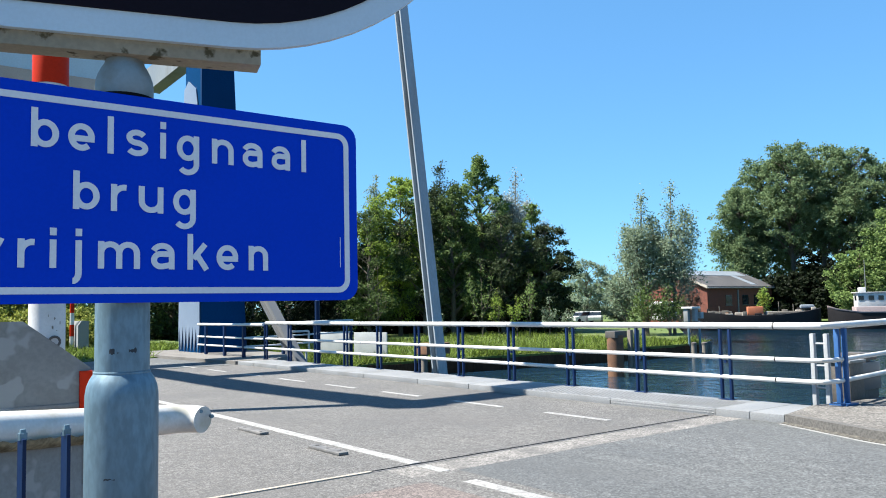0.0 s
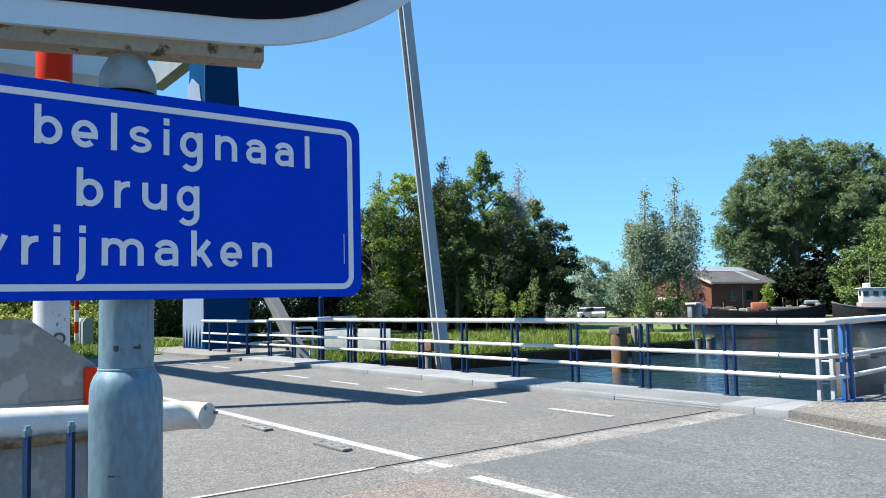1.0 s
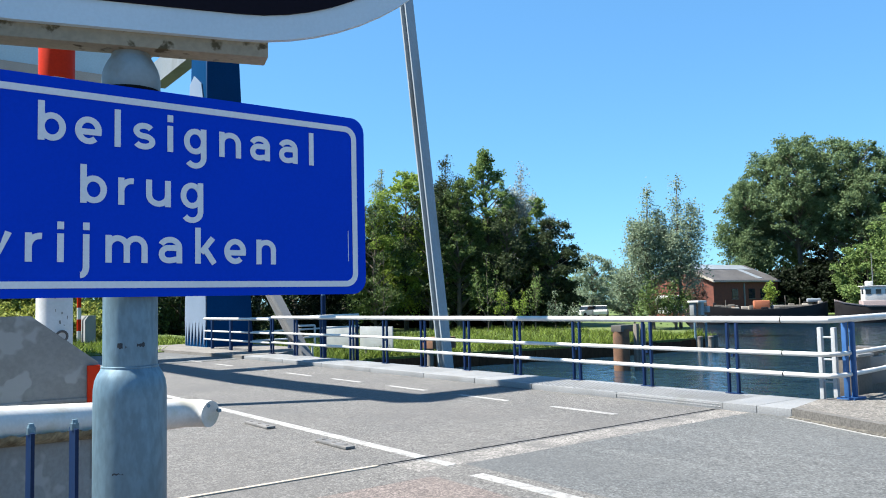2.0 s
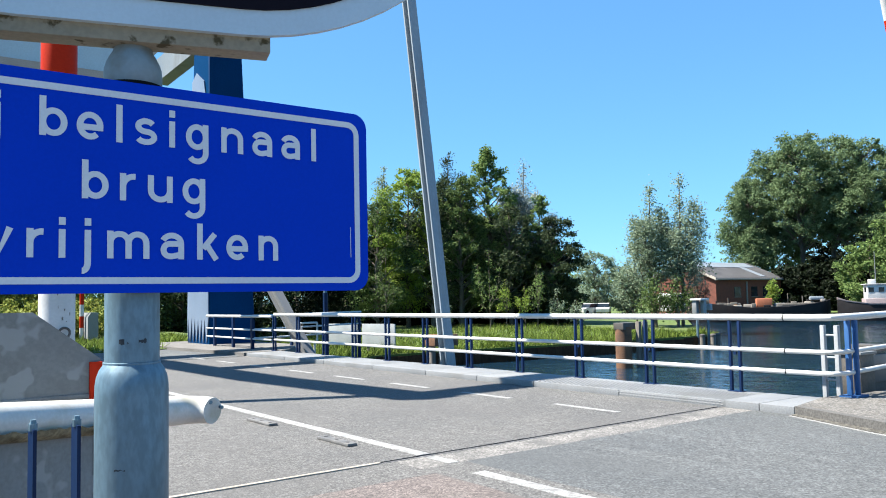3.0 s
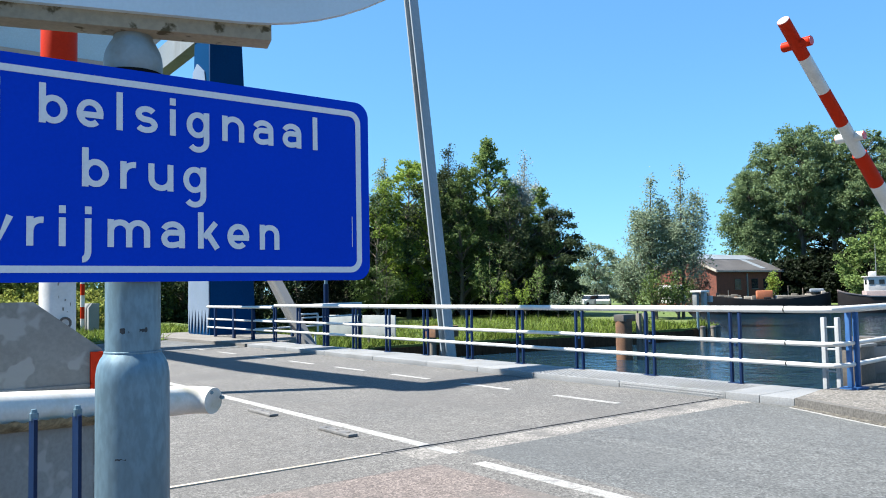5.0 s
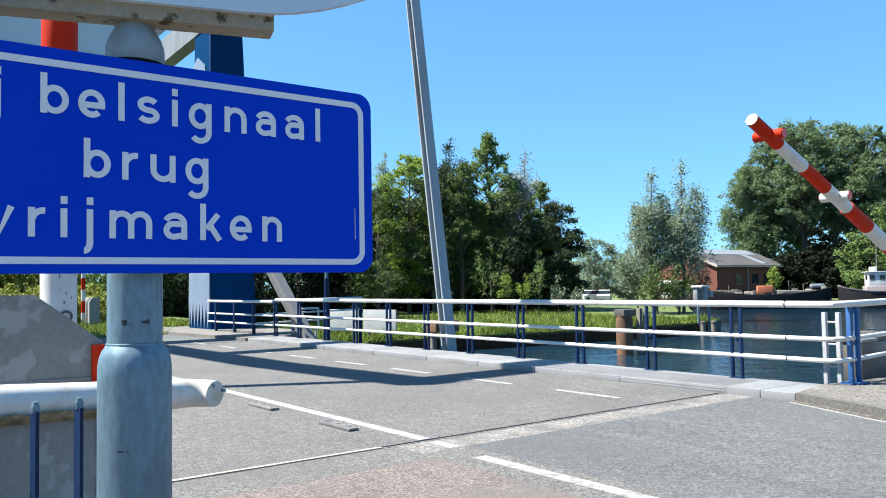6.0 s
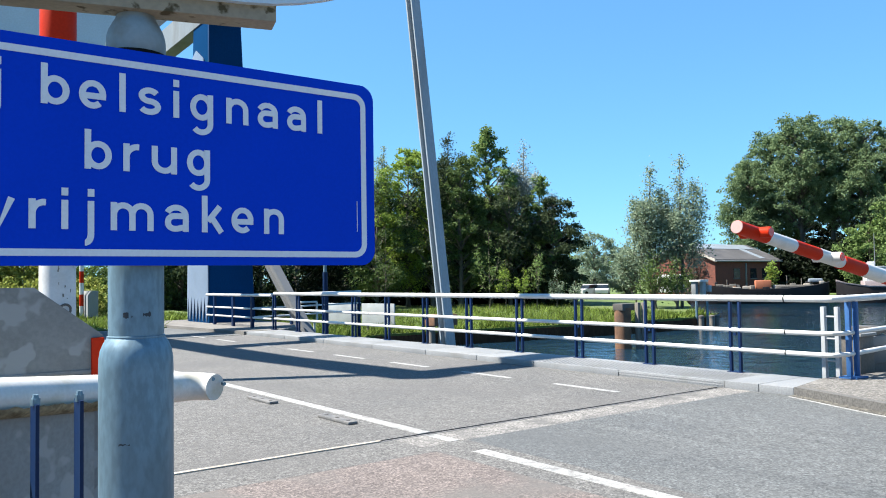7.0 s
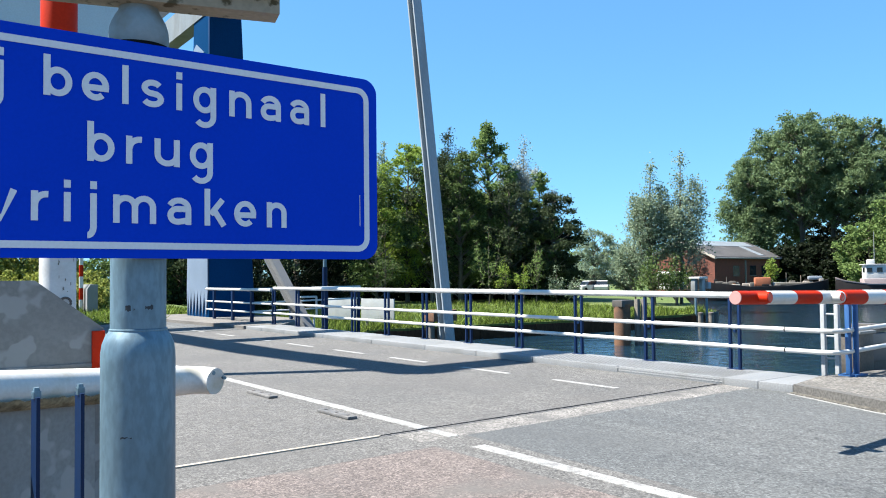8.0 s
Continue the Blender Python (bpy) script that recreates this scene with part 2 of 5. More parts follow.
def water_material():
    m = bpy.data.materials.new("canal_water")
    m.use_nodes = True
    n, link = m.node_tree.nodes, m.node_tree.links.new
    b = n["Principled BSDF"]
    b.inputs["Base Color"].default_value = (0.008, 0.025, 0.044, 1)
    b.inputs["Roughness"].default_value, b.inputs["IOR"].default_value = 0.03, 1.33
    co, mp = n.new("ShaderNodeTexCoord"), n.new("ShaderNodeMapping")
    mp.inputs["Scale"].default_value = (1.0, 1.6, 1.0)
    mp.inputs["Rotation"].default_value = (0, 0, 0.6)
    link(co.outputs["Object"], mp.inputs[0])
    heights = []
    for s, d in ((0.7, 2.0), (3.4, 3.0)):
        x = n.new("ShaderNodeTexNoise")
        x.inputs["Scale"].default_value, x.inputs["Detail"].default_value = s, d
        link(mp.outputs[0], x.inputs["Vector"])
        heights.append(x.outputs["Fac"])
    add = n.new("ShaderNodeMath")
    add.operation = "MULTIPLY_ADD"
    link(heights[1], add.inputs[0])
    add.inputs[1].default_value = 0.45
    link(heights[0], add.inputs[2])
    bump = n.new("ShaderNodeBump")
    bump.inputs["Strength"].default_value, bump.inputs["Distance"].default_value = 1.0, 0.075
    link(add.outputs[0], bump.inputs["Height"])
    patch, ruffle = n.new("ShaderNodeTexNoise"), n.new("ShaderNodeMapRange")
    patch.inputs["Scale"].default_value, patch.inputs["Detail"].default_value = 0.11, 3.0
    link(co.outputs["Object"], patch.inputs["Vector"])
    for k, v in zip(("From Min", "From Max", "To Min", "To Max"), (0.40, 0.55, 0.6, 1.0)):
        ruffle.inputs[k].default_value = v
    link(patch.outputs["Fac"], ruffle.inputs["Value"])
    link(ruffle.outputs[0], bump.inputs["Strength"])
    link(bump.outputs[0], b.inputs["Normal"])
    return m


WATER = water_material()


# ---- building helpers ----
def add_box(bm, lo, hi, bevel=0.0, m=None):
    """A box between two corners, its edges rounded by bevel."""
    c = [(a + b) / 2 for a, b in zip(lo, hi)]
    d = [abs(b - a) for a, b in zip(lo, hi)]
    made = bmesh.ops.create_cube(bm, size=1.0, matrix=Matrix.Translation(c) @ Matrix.Diagonal((*d, 1)))["verts"]
    if bevel:
        edges = list({e for v in made for e in v.link_edges})
        out = bmesh.ops.bevel(bm, geom=edges, offset=bevel, segments=2, affect="EDGES", profile=0.6)
        made = list({v for f in out["faces"] for v in f.verts})
    if m is not None:
        bmesh.ops.transform(bm, matrix=m, verts=made)
    return bm


def add_tube(bm, a, b, r, r2=None, sides=16, caps=True):
    """A round bar from a to b, tapering from r to r2."""
    a, b = Vector(a), Vector(b)
    m = Matrix.Translation((a + b) / 2) @ (b - a).to_track_quat("Z", "Y").to_matrix().to_4x4()
    bmesh.ops.create_cone(bm, cap_ends=caps, segments=sides, radius1=r, radius2=r if r2 is None else r2, depth=(b - a).length, matrix=m)
    return bm


def add_prism(bm, outline, axis, lo, hi):
    """An outline of 2D points pushed from lo to hi along an axis; the two other axes keep their order."""
    n = "xyz".index(axis)

    def place(p, v):
        q = list(p)
        q.insert(n, v)
        return q

    a = [bm.verts.new(place(p, lo)) for p in outline]
    b = [bm.verts.new(place(p, hi)) for p in outline]
    k = len(outline)
    bm.faces.new(a)
    bm.faces.new(b[::-1])
    for i in range(k):
        bm.faces.new((a[i], b[i], b[(i + 1) % k], a[(i + 1) % k]))
    return bm


def add_lathe(bm, profile, centre=(0, 0, 0), sides=32):
    """Rings of (radius, height) about an upright axis."""
    rings = []
    for r, z in profile:
        rings.append([bm.verts.new((centre[0] + r * math.cos(2 * math.pi * k / sides), centre[1] + r * math.sin(2 * math.pi * k / sides), centre[2] + z)) for k in range(sides)])
    for u, v in zip(rings, rings[1:]):
        for k in range(sides):
            bm.faces.new((u[k], u[(k + 1) % sides], v[(k + 1) % sides], v[k]))
    bm.faces.new(rings[0][::-1])
    bm.faces.new(rings[-1])
    return bm


def add_sweep(bm, points, r, sides=14):
    """A bent round bar through points, with closed ends."""
    points = [Vector(p) for p in points]
    rings = []
    for i, p in enumerate(points):
        d = (points[min(i + 1, len(points) - 1)] - points[max(i - 1, 0)]).normalized()
        u = d.cross(Vector((0, 0, 1)))
        u = u.normalized() if u.length > 1e-4 else Vector((1, 0, 0))
        v = u.cross(d)
        q = r[i] if isinstance(r, (list, tuple)) else r
        rings.append([bm.verts.new(p + q * (math.cos(2 * math.pi * k / sides) * u + math.sin(2 * math.pi * k / sides) * v)) for k in range(sides)])
    for a, b in zip(rings, rings[1:]):
        for k in range(sides):
            bm.faces.new((a[k], a[(k + 1) % sides], b[(k + 1) % sides], b[k]))
    bm.faces.new(rings[0][::-1])
    bm.faces.new(rings[-1])
    return bm


def rounded(x0, z0, x1, z1, r, k=8):
    """The outline of a rectangle with round corners."""
    out = []
    for cx, cz, a0 in ((x1 - r, z0 + r, -90), (x1 - r, z1 - r, 0), (x0 + r, z1 - r, 90), (x0 + r, z0 + r, 180)):
        out += [(cx + r * math.cos(radians(a0 + 90 * i / k)), cz + r * math.sin(radians(a0 + 90 * i / k))) for i in range(k + 1)]
    return out


def add_ring(bm, outer, inner, y0, y1):
    """A frame between two outlines of equal count in the xz plane, from y0 to y1."""
    rows = [[bm.verts.new((x, y, z)) for x, z in loop] for loop, y in ((outer, y0), (inner, y0), (inner, y1), (outer, y1))]
    k = len(outer)
    for a, b in zip(rows, rows[1:] + rows[:1]):
        for i in range(k):
            bm.faces.new((a[i], a[(i + 1) % k], b[(i + 1) % k], b[i]))
    return bm


def smooth(me, angle=40):
    for p in me.polygons:
        p.use_smooth = True
    me.set_sharp_from_angle(angle=radians(angle))


def finish(bm, name, mat, round_look=True):
    bmesh.ops.recalc_face_normals(bm, faces=bm.faces)
    me = bpy.data.meshes.new(name)
    bm.to_mesh(me)
    bm.free()
    me.materials.append(mat)
    if round_look:
        smooth(me)
    return me


def part(name, bm, mat, parent, label=""):
    ob = new(name, finish(bm, name, mat))
    ob.parent = parent
    return tagged(ob, label)


def thing(name, label, category, at=None, group="", kind=""):
    ob = new(name)
    ob.empty_display_size = 0.2
    if at is not None:
        ob.matrix_basis = at
    return tagged(ob, label, category, group, kind)


def single(name, bm, mat, label, category, group="", kind=""):
    return tagged(new(name, finish(bm, name, mat)), label, category, group, kind)


def flat(name, quads, z, mat, thick=0.004):
    """A thin layer of outlines in the xy plane, top at z."""
    bm = bmesh.new()
    for q in quads:
        add_prism(bm, q, "z", z - thick, z)
    return new(name, finish(bm, name, mat, False))


def mesh_of(name, verts, faces, mat):
    me = bpy.data.meshes.new(name)
    me.from_pydata(verts, [], faces)
    me.materials.append(mat)
    return me


# ---- ground, water, road ----
ROAD_X0, ROAD_X1, RAIL_X, JOINT_Y, FAR_Y = -6.0, 9.40, 10.31, 6.30, 21.8
WATER_Z = -1.6


def build_ground():
    bed = bmesh.new()
    add_prism(bed, [(-1500, -1500), (1500, -1500), (1500, 1500), (-1500, 1500)], "z", -4.2, -4.0)
    g = single("ground", bed, EARTH, "muddy canal bed and land reaching the horizon", "ground", kind="structure")
    w = mesh_of("water", [(-600, -200, WATER_Z), (900, -200, WATER_Z), (900, 300, WATER_Z), (-600, 300, WATER_Z)], [(0, 1, 2, 3)], WATER)
    tagged(new("water", w), "dark rippled canal water reflecting blue sky", "water", kind="structure")
    far = [(-700, 24.6), (9.9, 24.6), (11.5, 25.2), (16.0, 28.4), (19.5, 30.4), (24, 30.0), (29, 29.4), (35, 28.6), (39.6, 28.5), (42.6, 28.8), (44.3, 30.6),
           (51, 36.5), (62, 45.0), (76, 55.5), (80, 55.0), (85, 49.5), (92, 46.5), (110, 40), (160, 30), (900, 10), (900, 1400), (-700, 1400)]
    bm = bmesh.new()
    add_prism(bm, far, "z", -4.0, -0.92)
    single("bank_far", bm, SOIL, "grassy far bank of the canal", "bank", kind="structure")
    bm = bmesh.new()
    for (xa, ya), (xb, yb) in zip(far[1:13], far[2:14]):
        for k in range(6):
            u, v = k / 6, (k + 1) / 6
            p, q = (xa + (xb - xa) * u, ya + (yb - ya) * u), (xa + (xb - xa) * v, ya + (yb - ya) * v)
            o = 0.03 + 0.05 * random.random()
            add_prism(bm, [(p[0], p[1] - o), (q[0], q[1] - o), (q[0] + 0.02, q[1] + 0.1), (p[0] + 0.02, p[1] + 0.1)], "z", -3.0, -0.98 - 0.08 * random.random())
    single("bank_edge", bm, EARTH, "dark rotting timber edge along the grassy bank", "bank edge", kind="structure")
    near = [(-700, -1000), (700, -1000), (700, 1.0), (40, 3.0), (14, 4.6), (11.4, 5.5), (10.45, 5.75), (9.3, 6.24), (-0.4, 6.24), (-30, 6.0), (-700, 4)]
    bm = bmesh.new()
    add_prism(bm, near, "z", -4.0, -0.06)
    single("quay", bm, CONCRETE, "concrete abutment and ground under the road", "abutment", kind="structure")


def build_road():
    road = thing("road", "grey asphalt approach road with a worn surface", "road", kind="structure")
    def layer(name, x0, y0, x1, y1, z, mat, label=""):
        bm = bmesh.new()
        add_box(bm, (x0, y0, z - 0.05), (x1, y1, z))
        return part(name, bm, mat, road, label)
    layer("carriageway", 4.66, -40, 9.38, 5.84, 0.0, ASPHALT_OLD, "blue-grey worn asphalt")
    layer("cycle_lane", -6, -40, 4.14, 5.62, 0.0, ASPHALT_RED, "faded red asphalt cycle lane")
    layer("lane_edge", 4.142, -40, 4.658, 5.84, 0.0, ASPHALT, "pale asphalt under the dashed line")
    layer("joint_strip", 4.142, 5.842, 9.38, 6.268, 0.0, PATCH, "pale patched strip beside the joint")
    layer("joint_strip", -6, 5.622, 4.14, 6.268, 0.0, ASPHALT)
    layer("far_road", -6, 21.78, 9.4, 140, -0.004, ASPHALT_OLD, "far approach road")
    deck = thing("bridge_deck", "movable bridge deck surfaced with coarse grey asphalt", "bridge deck", kind="structure")
    bm = bmesh.new()
    add_box(bm, (-0.4, 6.358, -0.06), (9.42, FAR_Y - 0.04, 0.0))
    part("surface", bm, ASPHALT, deck)
    bm = bmesh.new()
    add_box(bm, (-0.5, 6.34, -0.75), (10.6, FAR_Y - 0.05, -0.07))
    part("girder", bm, BLUE, deck)
    for x0, x1, y0, y1 in ((-0.4, 4.0, 6.322, 6.356), (4.002, 9.38, 6.300, 6.356)):
        bm = bmesh.new()
        add_box(bm, (x0, y0, -0.12), (x1, y1, -0.035))
        part("joint_rubber", bm, RUBBER, deck, "black rubber expansion joint")
    # the left stretch takes the lighter colour that stands for sun glint
    for x0, x1, mat in ((-0.4, 4.0, STEEL_GLINT), (4.004, 9.38, STEEL)):
        bm = bmesh.new()
        add_box(bm, (x0, 6.27, -0.1), (x1, 6.320 if mat is STEEL_GLINT else 6.298, 0.012 if mat is STEEL_GLINT else 0.004), 0.003)
        part("joint_edge", bm, mat, deck, "steel edge of the expansion joint")
    bm = bmesh.new()
    add_box(bm, (-0.4, FAR_Y - 0.04, -0.1), (9.38, FAR_Y, 0.004))
    part("joint_rubber", bm, RUBBER, deck)
    # road markings
    marks = thing("road_marking", "white painted road lines worn by traffic", "road marking", kind="structure")
    def dash(name, x, y0, y1, w=0.11):
        bm = bmesh.new()
        add_box(bm, (x - w / 2, y0, 0.0), (x + w / 2, y1, 0.004))
        return part(name, bm, MARKING, marks)
    dash("edge_line", 4.55, 6.36, 20.5, 0.14)
    dash("edge_line", 4.53, 5.86, 6.245, 0.12)
    y = 5.40
    for n in range(4):
        dash("edge_dash", 4.44 - 0.02 * n, y - 2.3, y, 0.14)
        y -= 3.0
    for n in range(8):
        dash("lane_dash", 8.05, 6.94 + 2.08 * n, 6.94 + 2.08 * n + 1.15, 0.10)
    # low steel studs beside the edge line
    for y0, y1, x0, x1 in ((9.10, 9.78, 4.30, 4.22), (7.22, 7.89, 4.32, 4.22)):
        stud = thing("road_stud", "low scuffed steel lane stud bolted to the asphalt", "road stud", group="lane studs")
        bm = bmesh.new()
        add_box(bm, (4.20, y0, 0.0), (4.32, y1, 0.034), 0.016)
        part("body", bm, STEEL, stud)
        for k in range(3):
            bm = bmesh.new()
            yy = y0 + 0.1 + k * (y1 - y0 - 0.2) / 2
            add_tube(bm, (4.26, yy, 0.026), (4.26, yy, 0.038), 0.022, sides=10)
            part("bolt", bm, DARK_BOX, stud)


def build_kerb():
    kerb = thing("kerb", "pale grey painted kerb plates under the bridge railing", "kerb", kind="structure")
    cuts = [6.24, 8.05, 9.9, 11.4, 13.0, 15.0, 17.2, 19.3, 20.7, 21.76]
    for a, b in zip(cuts, cuts[1:]):
        bm = bmesh.new()
        add_box(bm, (9.36, a + 0.006, -0.03), (10.42, b - 0.006, 0.095 + 0.004 * (random.random() - 0.5)), 0.012)
        part("kerb_plate", bm, KERB_PAINT, kerb)
    for a, b in ((5.745, 6.232), (5.275, 5.738)):
        bm = bmesh.new()
        add_box(bm, (9.34, a, -0.04), (10.42, b, 0.098), 0.01)
        part("kerb_stone", bm, KERB_PAINT, kerb)
    # tread plate nubs on the kerb plates next to the joint
    bm = bmesh.new()
    y = 6.30
    row = 0
    while y < 9.9:
        x = 9.40 + 0.04 * (row % 2)
        while x < 10.2:
            v = [bm.verts.new((x + dx, y + dy, 0.097 + dz)) for dx, dy, dz in ((-0.026, -0.013, 0), (0.026, -0.013, 0), (0.026, 0.013, 0), (-0.026, 0.013, 0), (0, 0, 0.011))]
            for q in ((0, 1, 4), (1, 2, 4), (2, 3, 4), (3, 0, 4)):
                bm.faces.new([v[i] for i in q])
            x += 0.08
        y += 0.06
        row += 1
    # the pattern runs down the road face of the two nearest plates
    for k in range(28):
        for j in range(2):
            yy, zz = 6.29 + 0.064 * k + 0.03 * (j % 2), 0.030 + 0.034 * j
            v = [bm.verts.new((9.359 - dx, yy + dy, zz + dz)) for dx, dy, dz in ((0, -0.018, -0.009), (0, 0.018, -0.009), (0, 0.018, 0.009), (0, -0.018, 0.009), (0.007, 0, 0))]
            for q in ((0, 1, 4), (1, 2, 4), (2, 3, 4), (3, 0, 4)):
                bm.faces.new([v[i] for i in q])
    tagged(part("tread_pattern", bm, KERB_PAINT, kerb, "raised anti-slip tread pattern"), kind="stuff")
    # kerb and pavement beyond the bridge end
    pave = thing("pavement", "weathered brown-grey concrete pavement beside the bridge end", "pavement", kind="structure")
    bm = bmesh.new()
    add_prism(bm, [(9.36, 5.27), (8.86, 4.02), (8.2, 1.5), (12, 1.5), (13.5, 5.1), (11.0, 5.35), (10.4, 5.48)], "z", -0.05, 0.101)
    part("slab", bm, PAVING, pave)
    bm = bmesh.new()
    add_prism(bm, [(9.345, 5.27), (8.845, 4.02), (8.18, 1.5), (8.30, 1.5), (8.97, 4.02), (9.47, 5.27)], "z", -0.05, 0.105)
    part("kerb_edge", bm, KERB_DARK, pave)
    bm = bmesh.new()
    add_prism(bm, [(9.20, 5.27), (8.66, 4.02), (7.96, 1.5), (8.00, 1.5), (8.70, 4.02), (9.25, 5.27)], "z", -0.03, 0.005)
    part("gutter_line", bm, MARKING, pave)
    bm = bmesh.new()
    add_prism(bm, [(9.254, 5.27), (8.704, 4.02), (8.004, 1.5), (8.176, 1.5), (8.841, 4.02), (9.341, 5.27)], "z", -0.03, 0.012)
    part("gravel_strip", bm, GRAVEL, pave, "dark gravel and dirt along the kerb")


# ---- bridge railing ----
def build_railing():
    rail = thing("bridge_railing", "white tube bridge railing on blue twin-plate posts", "railing")
    levels = ((1.155, 0.047), (0.70, 0.032), (0.42, 0.032))
    for z, r in levels:
        for a, b in ((5.92, 11.3), (11.32, 16.6), (16.62, 21.9)):
            bm = bmesh.new()
            add_tube(bm, (RAIL_X, a, z), (RAIL_X, b, z), r)
            part("rail_tube", bm, WHITE, rail)
        bm = bmesh.new()
        add_sweep(bm, [(RAIL_X, 5.90, z), (RAIL_X, 5.45, z), (10.36, 5.30, z), (10.55, 5.22, z), (11.0, 5.24, z), (12.2, 5.36, z), (15.0, 5.7, z)], r)
        part("rail_tube", bm, WHITE, rail, "bent white tube at the bridge end")
        bm = bmesh.new()
        add_tube(bm, (RAIL_X, 5.901, z), (RAIL_X, 5.919, z), r * 0.97)
        part("rail_sleeve", bm, RUBBER, rail, "dark seam between two tubes")
    for k in range(11):
        y = 6.68 + 1.524 * k
        post = part("post", add_box(bmesh.new(), (RAIL_X - 0.02, y - 0.02, 0.62), (RAIL_X + 0.02, y + 0.02, 0.66)), BLUE, rail)
        for dy in (-0.075, 0.075):
            bm = bmesh.new()
            add_box(bm, (RAIL_X - 0.024, y + dy - 0.018, 0.10), (RAIL_X + 0.024, y + dy + 0.018, 1.11), 0.004)
            part("post_plate", bm, BLUE, post)
        bm = bmesh.new()
        add_box(bm, (RAIL_X - 0.055, y - 0.115, 0.094), (RAIL_X + 0.055, y + 0.115, 0.106), 0.004)
        part("base_plate", bm, BLUE, post)


build_ground()
build_road()
build_kerb()
build_railing()


# ---- sign beside the camera ----



def letter_lines(c, x0, x1, base, height, w):
    """The centre lines of one letter of an even-stroked road sign alphabet."""
    xh = 0.72 * height
    a, b = x0 + w / 2, x1 - w / 2
    lo, hi, cx, cz = base + w / 2, base + xh - w / 2, (x0 + x1) / 2, base + xh / 2
    rx, rz = (b - a) / 2, (xh - w) / 2

    def arc(mx, mz, ax, az, t0, t1, n=18):
        return [(mx + ax * math.cos(radians(t0 + (t1 - t0) * k / n)), mz + az * math.sin(radians(t0 + (t1 - t0) * k / n))) for k in range(n + 1)]

    def dot(x):
        z = base + height - 0.5 * w
        return [(x, z - 0.62 * w), (x, z + 0.62 * w)]

    bowl = arc(cx, cz, rx, rz, 0, 360, 30)
    if c == "b":
        return [[(a, base), (a, base + height)], bowl]
    if c == "l":
        return [[(cx, base), (cx, base + height)]]
    if c == "i":
        return [[(cx, base), (cx, base + xh)], dot(cx)]
    if c == "j":
        return [[(b, base + xh), (b, base - 0.008)] + arc(a + 0.006, base - 0.008, b - a - 0.006, 0.016, 0, -95, 10), dot(b)]
    if c == "e":
        return [arc(cx, cz, rx, rz, -6, 312, 26), [(a, cz - w * 0.25), (b + w * 0.45, cz - w * 0.25)]]
    if c == "s":
        return [arc(cx, cz + rz / 2, rx * 0.92, rz / 2, 28, 262, 16) + arc(cx, cz - rz / 2, rx, rz / 2, 82, -155, 16)]
    if c == "g":
        return [bowl, [(b, base + xh), (b, base - 0.007)] + arc(cx, base - 0.007, rx, 0.017, 0, -145, 14)]
    if c == "n":
        return [[(a, base), (a, base + xh)], arc(cx, hi - rx * 0.95, rx, rx * 0.95, 170, 0, 14) + [(b, base)]]
    if c == "u":
        return [[(b, base), (b, base + xh)], arc(cx, lo + rx * 0.95, rx, rx * 0.95, -10, -180, 14) + [(a, base + xh)]]
    if c == "m":
        q = rx / 2
        return [[(a, base), (a, base + xh)], arc(a + q, hi - q, q, q, 170, 0, 12) + [(cx, base)], arc(cx + q, hi - q, q, q, 170, 0, 12) + [(b, base)]]
    if c == "r":
        return [[(a, base), (a, base + xh)], arc(b - 0.003, hi - 0.020, b - a - 0.003, 0.020, 175, 82, 10)]
    if c == "a":
        rb = 0.30 * (xh - w)
        return [arc(cx - 0.001, hi - 0.45 * rx * 2, rx + 0.001, 0.9 * rx, 158, 0, 14) + [(b, base)],
                [(b, lo + 2 * rb), (cx, lo + 2 * rb)] + arc(a + 1.05 * rb, lo + rb, 1.05 * rb, rb, 90, 270, 14) + [(cx, lo), (b, lo + 0.3 * rb)]]
    if c == "k":
        return [[(a, base), (a, base + height)], [(b - 0.002, base + xh), (a + w * 0.6, cz - 0.004)], [(a + 0.42 * (b - a), cz + 0.004), (b + 0.001, base)]]
    return [[(a - 0.002, base + xh), (cx, base + 0.002), (b + 0.002, base + xh)]]


def letter_mesh(c, x0, x1, base, height, y):
    """A letter cut from thin film: bands of even width along its centre lines."""
    w = 0.0115
    bm = bmesh.new()
    for n, line in enumerate(letter_lines(c, x0, x1, base, height, w)):
        closed = math.hypot(line[0][0] - line[-1][0], line[0][1] - line[-1][1]) < 1e-6
        edge = []
        for k, (px, pz) in enumerate(line):
            (ax, az), (bx, bz) = line[max(k - 1, 0)], line[min(k + 1, len(line) - 1)]
            if closed and k in (0, len(line) - 1):
                (ax, az), (bx, bz) = line[-2], line[1]
            d = math.hypot(bx - ax, bz - az)
            nx, nz = -(bz - az) / d * w / 2, (bx - ax) / d * w / 2
            front = y - 0.0012 - 0.0004 * n
            edge.append([bm.verts.new((px + s * nx, yy, pz + s * nz)) for s, yy in ((1, y), (-1, y), (-1, front), (1, front))])
        for a, b in zip(edge, edge[1:]):
            for k in range(4):
                bm.faces.new((a[k], a[(k + 1) % 4], b[(k + 1) % 4], b[k]))
        if not closed:
            bm.faces.new(edge[0][::-1])
            bm.faces.new(edge[-1])
    return finish(bm, "letter", SIGN_WHITE, False)


